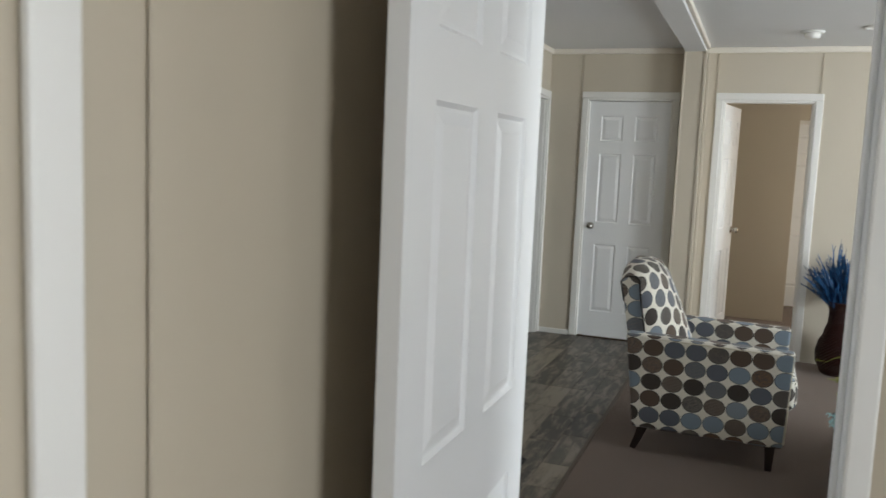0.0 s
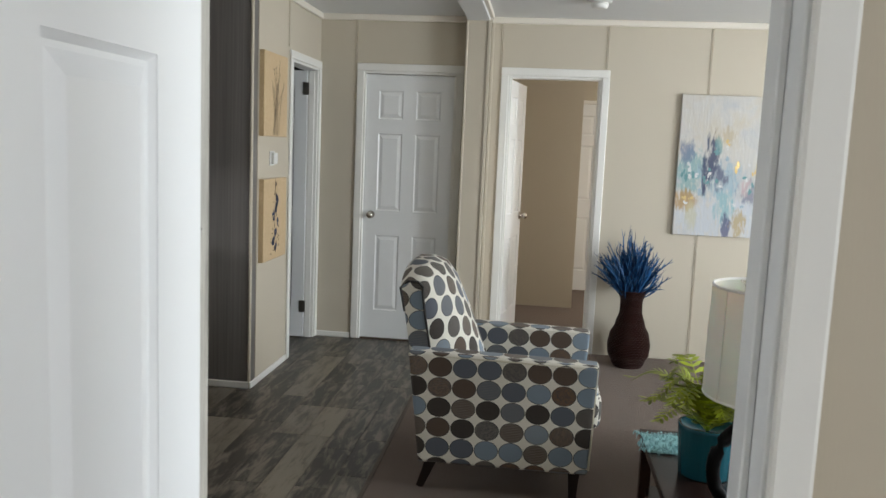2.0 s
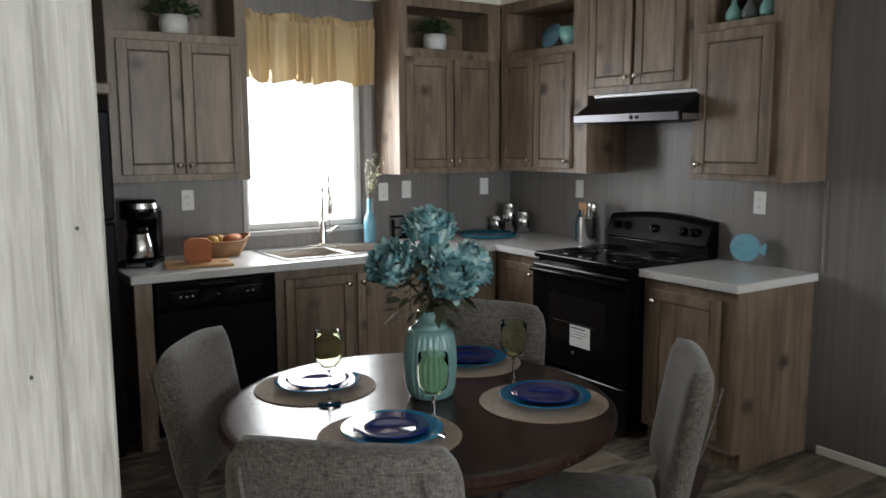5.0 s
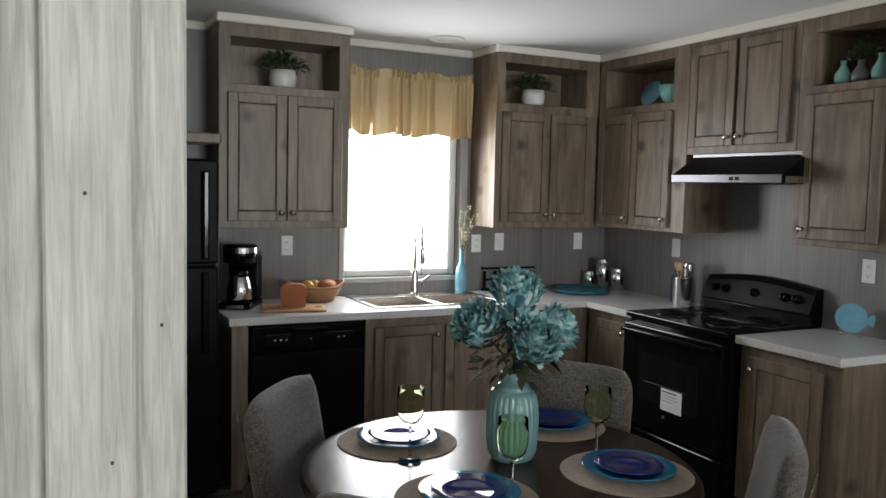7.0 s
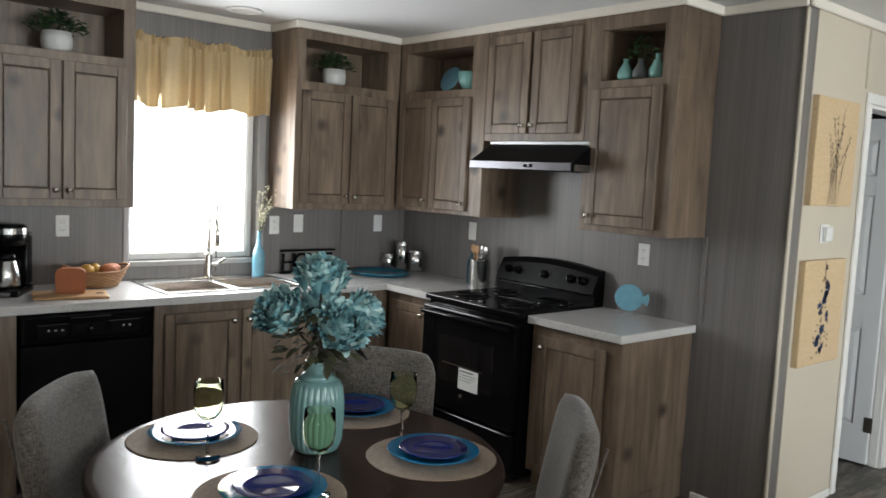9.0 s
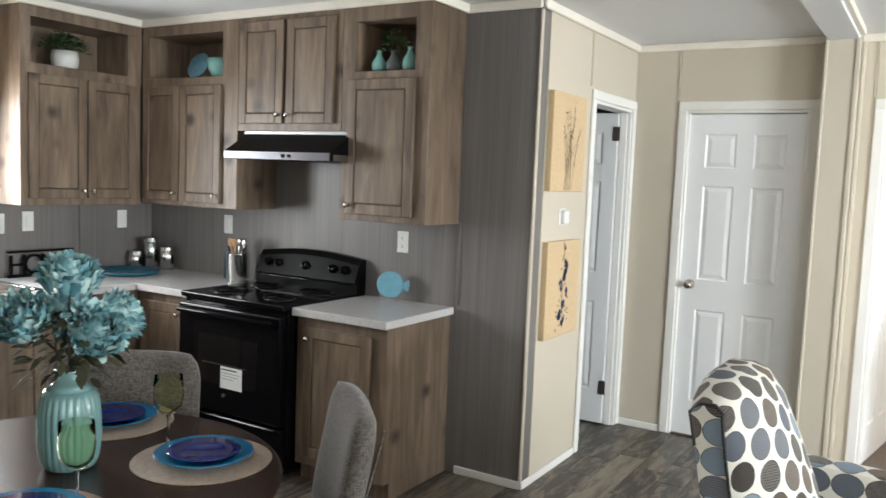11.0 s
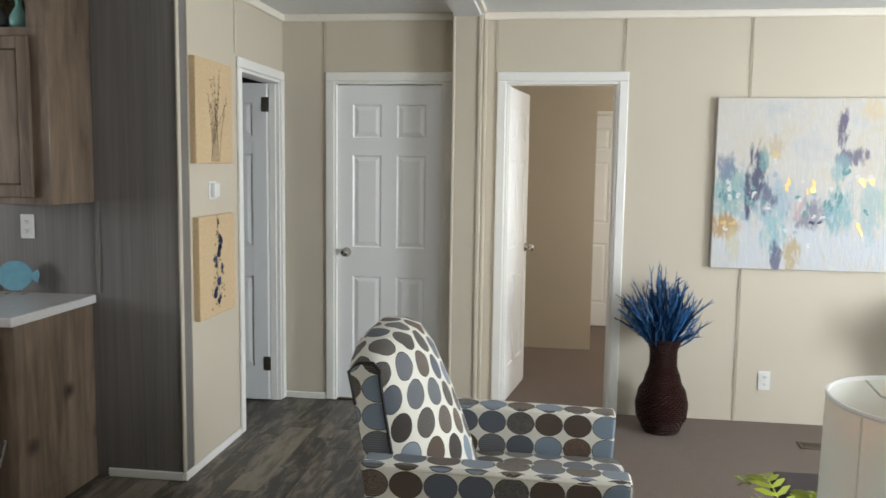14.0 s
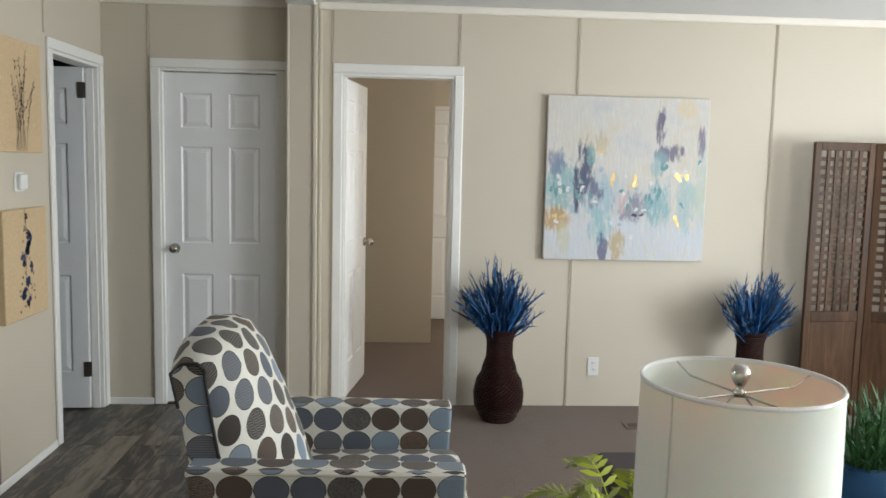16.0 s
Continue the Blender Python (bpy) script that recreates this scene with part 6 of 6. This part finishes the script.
# folding lattice screen
for k, (x, y, ang) in enumerate(((3.06, 7.66, 6), (3.465, 7.70, -22), (3.84, 7.55, 14))):
    sc = thing("screen_panel", "carved dark wood lattice screen panel, joined to its neighbours", "folding screen", (x, y, 0.004), ang, "folding screen")
    w, h = 0.40, 1.69
    for x0, x1 in ((0, 0.042), (w - 0.042, w)):
        part("stile", box(x0, x1, -0.013, 0.013, 0, h, 0.003), SCREEN_WOOD, sc)
    for z0, z1 in ((0.04, 0.10), (0.60, 0.665), (h - 0.05, h)):
        part("rail", box(0.042, w - 0.042, -0.012, 0.012, z0, z1, 0.003), SCREEN_WOOD, sc)
    part("lower_board", box(0.042, w - 0.042, -0.006, 0.006, 0.10, 0.60), SCREEN_WOOD, sc)
    for i in range(5):
        xx = 0.042 + (w - 0.084) * (i + 1) / 6
        part("lattice_bar", box(xx - 0.012, xx + 0.012, -0.009, 0.004, 0.665, h - 0.05, 0.002), SCREEN_WOOD, sc)
    for i in range(18):
        zz = 0.665 + (h - 0.715) * (i + 1) / 19
        part("lattice_bar", box(0.042, w - 0.042, -0.004, 0.009, zz - 0.011, zz + 0.011, 0.002), SCREEN_WOOD, sc)

# end table with runner, lamp and fern
et = thing("coffee_table", "low dark espresso wood table on the carpet", "table", (0.985, 4.28, 0.004))
part("tabletop", box(0, 0.62, 0, 1.0, 0.305, 0.34, 0.006, seg=2), TABLE_WOOD, et)
part("apron", box(0.03, 0.59, 0.03, 0.97, 0.24, 0.305), TABLE_WOOD, et)
part("lower_shelf", box(0.03, 0.59, 0.03, 0.97, 0.08, 0.10), TABLE_WOOD, et)
for x, y in ((0.01, 0.01), (0.565, 0.01), (0.01, 0.945), (0.565, 0.945)):
    part("leg", box(x, x + 0.045, y, y + 0.045, 0.0, 0.305, 0.003), TABLE_WOOD, et)
ru = thing("shag_runner", "aqua shaggy fringed runner on the low table", "table runner", (0.985, 4.60, 0.3445))
bm = box(0.0, 0.66, 0.40, 0.60, 0, 0.006)
q = random.Random(31)
for k in range(1500):
    x, y = q.uniform(-0.025, 0.66), q.uniform(0.385, 0.61)
    a = q.uniform(0, 6.28)
    d = Vector((math.cos(a), math.sin(a), 0)) * q.uniform(0.006, 0.018)
    ribbon([(x, y, 0.004), (x + d.x * 0.5, y + d.y * 0.5, 0.004 + q.uniform(0.006, 0.013)), (x + d.x, y + d.y, 0.003)], [0.002, 0.0025, 0.002], (-d.normalized().y, d.normalized().x, 0), bm)
tagged(part("pile", bm, AQUA_YARN, ru), kind="stuff")
fp = thing("fern_pot", "teal ribbed ceramic pot on the low table", "pot", (1.165, 4.825, 0.3445))
part("pot", lathe([(0.085, 0), (0.09, 0.006), (0.102, 0.175), (0.105, 0.18), (0.105, 0.19), (0.094, 0.19), (0.09, 0.165), (0, 0.165)], 96, ripple=lambda a, i: 1 + (0.025 * abs(math.sin(a * 14)) if i < 3 else 0)), TEAL_POT, fp, "", True)
fn = thing("fern", "bright lime green artificial fern", "plant", (1.165, 4.825, 0.505))
q = random.Random(41)
for k in range(30):
    bm = bmesh.new()
    az = 2 * math.pi * k / 30 * 2 * 1.0 + q.uniform(-0.2, 0.2)
    L, rise = q.uniform(0.17, 0.33), q.uniform(0.08, 0.26)
    out, side = Vector((math.cos(az), math.sin(az), 0)), Vector((-math.sin(az), math.cos(az), 0))
    spine = [out * L * t + Vector((0, 0, rise * math.sin(min(1.0, t * 1.15) * 2.2))) for t in [j / 16 for j in range(17)]]
    ribbon(spine, [0.002] * 17, side, bm)
    for j in range(2, 17):
        t = j / 16
        ln = 0.050 * math.sin(math.pi * (0.12 + 0.86 * t)) + 0.006
        fwd = (spine[j] - spine[j - 1]).normalized()
        for s in (-1, 1):
            d = (side * s + fwd * 0.55 + Vector((0, 0, -0.15))).normalized()
            ribbon([spine[j], spine[j] + d * ln * 0.55, spine[j] + d * ln], [0.004, 0.009, 0.0015], fwd, bm)
    part("frond", bm, FERN, fn)
lm = thing("table_lamp", "table lamp with a cream linen drum shade", "lamp", (1.245, 4.44, 0.3445))
SH0, SH1 = 0.421, 0.766
part("shade", lathe([(0.190, SH0), (0.185, SH1), (0.182, SH1), (0.187, SH0), (0.190, SH0)], 64, caps=False), SHADE_CLOTH, lm, "cream linen drum shade", True)
for r, z in ((0.1905, SH0), (0.1855, SH1)):
    part("shade_edge", lathe([(r, z - 0.004), (r + 0.0015, z), (r, z + 0.004), (r - 0.004, z + 0.004), (r - 0.004, z - 0.004), (r, z - 0.004)], 64, caps=False), WHITE_TRIM, lm)
part("seam", rod([(-0.167, -0.0915, SH0 + 0.005), (-0.1627, -0.089, SH1 - 0.005)], 0.002, seg=5), SHADE_CLOTH, lm)
part("base", lathe([(0.075, 0), (0.08, 0.01), (0.05, 0.025), (0.02, 0.04), (0.018, 0.06)], 28), BLACK_MATT, lm, "black metal base", True)
ringp = [(0.15 * math.cos(a), 0.04 * math.cos(a), 0.19 + 0.15 * math.sin(a)) for a in [2 * math.pi * k / 32 for k in range(33)]]
part("ring_body", rod(ringp, 0.022, seg=10), BLACK_MATT, lm, "black open ring body", True)
part("neck", rod([(0, 0, 0.34), (0, 0, 0.563)], 0.008), NICKEL, lm)
part("bulb", lathe([(0.012, 0.563), (0.02, 0.593), (0.032, 0.633), (0.028, 0.663), (0.0, 0.678)], 20), CREAM_POT, lm, "", True)
part("harp", rod([(-0.012, 0, 0.553), (-0.055, 0, 0.603), (-0.055, 0, 0.683), (-0.012, 0, 0.735), (0.012, 0, 0.735), (0.055, 0, 0.683), (0.055, 0, 0.603), (0.012, 0, 0.553)], 0.0025, seg=6), NICKEL, lm)
for a in (20, 110, 200, 290):
    c, s = math.cos(radians(a)), math.sin(radians(a))
    part("spoke", rod([(0.01 * c, 0.01 * s, 0.741), (0.14 * c, 0.14 * s, 0.741), (0.184 * c, 0.184 * s, SH1 - 0.004)], 0.0022, seg=6), NICKEL, lm)
part("finial", lathe([(0.012, 0.739), (0.012, 0.747), (0.006, 0.753), (0.011, 0.760), (0.018, 0.775), (0.018, 0.785), (0.012, 0.797), (0.0, 0.800)], 24), NICKEL, lm, "round nickel finial", True)

ot = thing("ottoman", "low plum-grey cushioned ottoman on the carpet", "ottoman", (1.345, 5.27, 0.004))
part("cushion", box(0, 0.62, 0, 0.58, 0.36, 0.45, 0.02, seg=3), PLUM, ot)
part("base", box(0.02, 0.60, 0.02, 0.56, 0.08, 0.36, 0.006), LEG_WOOD, ot)
for x, y in ((0.05, 0.05), (0.57, 0.05), (0.05, 0.53), (0.57, 0.53)):
    part("foot", box(x - 0.025, x + 0.025, y - 0.025, y + 0.025, 0, 0.08, 0.004), LEG_WOOD, ot)
gp = thing("cloth_planter", "blue cloth-wrapped planter on the carpet", "planter", (2.19, 5.50, 0.004))
part("planter", lathe([(0.13, 0), (0.16, 0.02), (0.20, 0.20), (0.215, 0.44), (0.20, 0.55), (0.17, 0.57), (0.16, 0.53), (0, 0.52)], 48, ripple=lambda a, i: 1 + 0.03 * math.sin(a * 7 + i) + 0.015 * math.sin(a * 13)), BLUE_CLOTH, gp, "", True)
gr = thing("grass_plant", "long green artificial grass in a planter", "plant", (2.19, 5.50, 0.525))
bm = bmesh.new()
q = random.Random(51)
for k in range(420):
    az, lean, L = q.uniform(0, 6.28), q.uniform(0.1, 1.0), q.uniform(0.18, 0.36)
    d = Vector((math.cos(az) * math.sin(lean), math.sin(az) * math.sin(lean), math.cos(lean)))
    b = Vector((q.uniform(-0.13, 0.13), q.uniform(-0.13, 0.13), 0))
    side = d.cross(Vector((0, 0, 1))).normalized()
    ribbon([b + d * L * t + Vector((0, 0, -0.20 * L * t ** 3)) for t in (0, 0.3, 0.6, 0.85, 1)], [0.003, 0.0032, 0.003, 0.002, 0.0005], side, bm)
part("blades", bm, GRASS, gr)

# floor register and door mat
rgx = thing("floor_register", "brown metal floor heating register", "floor vent", (1.935, 7.42, 0.0045))
part("rim", box(0, 0.28, 0, 0.11, 0, 0.006, 0.002), plain("brown_register", (0.13, 0.09, 0.06), 0.45, 0.3), rgx)
for k in range(11):
    part("vent_slot", box(0.02 + 0.022 * k, 0.034 + 0.022 * k, 0.02, 0.09, 0.0058, 0.0072), SLOT, rgx)
dm = thing("door_mat", "dark grey door mat with a scroll pattern", "door mat", (-1.03, 4.28, 0.001), 0)
part("mat", box(0, 0.62, 0, 0.56, 0, 0.008, 0.003), plain("charcoal_mat", (0.025, 0.025, 0.027), 0.95, bump=0.6, fine=300), dm)
bm = bmesh.new()
q = random.Random(61)
for k in range(22):
    cx, cy, r0 = q.uniform(0.06, 0.56), q.uniform(0.06, 0.50), q.uniform(0.02, 0.05)
    pts = [(cx + r0 * (1 - t * 0.7) * math.cos(t * 9), cy + r0 * (1 - t * 0.7) * math.sin(t * 9), 0.0084) for t in [j / 20 for j in range(21)]]
    for a, b in zip(pts, pts[1:]):
        d = (Vector(b) - Vector(a)).normalized()
        ribbon([a, b], [0.003, 0.003], (-d.y, d.x, 0), bm)
part("scrolls", bm, plain("grey_scroll", (0.17, 0.16, 0.15), 0.95), dm, "pale grey scrolls")


# ---- vinyl planks, laid along y ----
def plank_mesh(length):
    bm = box(0, 0.1490, 0, length - 0.0022, -0.006, 0.0, 0.0008)
    me = bpy.data.meshes.new("plank")
    bm.to_mesh(me)
    bm.free()
    me.materials.append(VINYL)
    return me


floor_ob = bpy.data.objects["floor"]
LENGTHS = (0.46, 0.61, 0.92, 0.31)
PLANKS = [plank_mesh(v) for v in LENGTHS]
picker = random.Random(7)
rest = bmesh.new()
x = -0.184 - 0.151
while x > -4.02:
    y = 2.86
    while y < 7.86:
        k = picker.choice((0, 0, 1, 1, 2, 3))
        if x > -2.6 and y > 3.2:
            ob = new("plank", PLANKS[k])
            ob.location = (x, y, 0)
            ob.parent = floor_ob
        else:
            box(x, x + 0.149, y, y + LENGTHS[k] - 0.002, -0.006, 0.0, bm=rest)
        y += LENGTHS[k]
    x -= 0.151
tagged(part("plank_rest", rest, VINYL, floor_ob), kind="stuff")
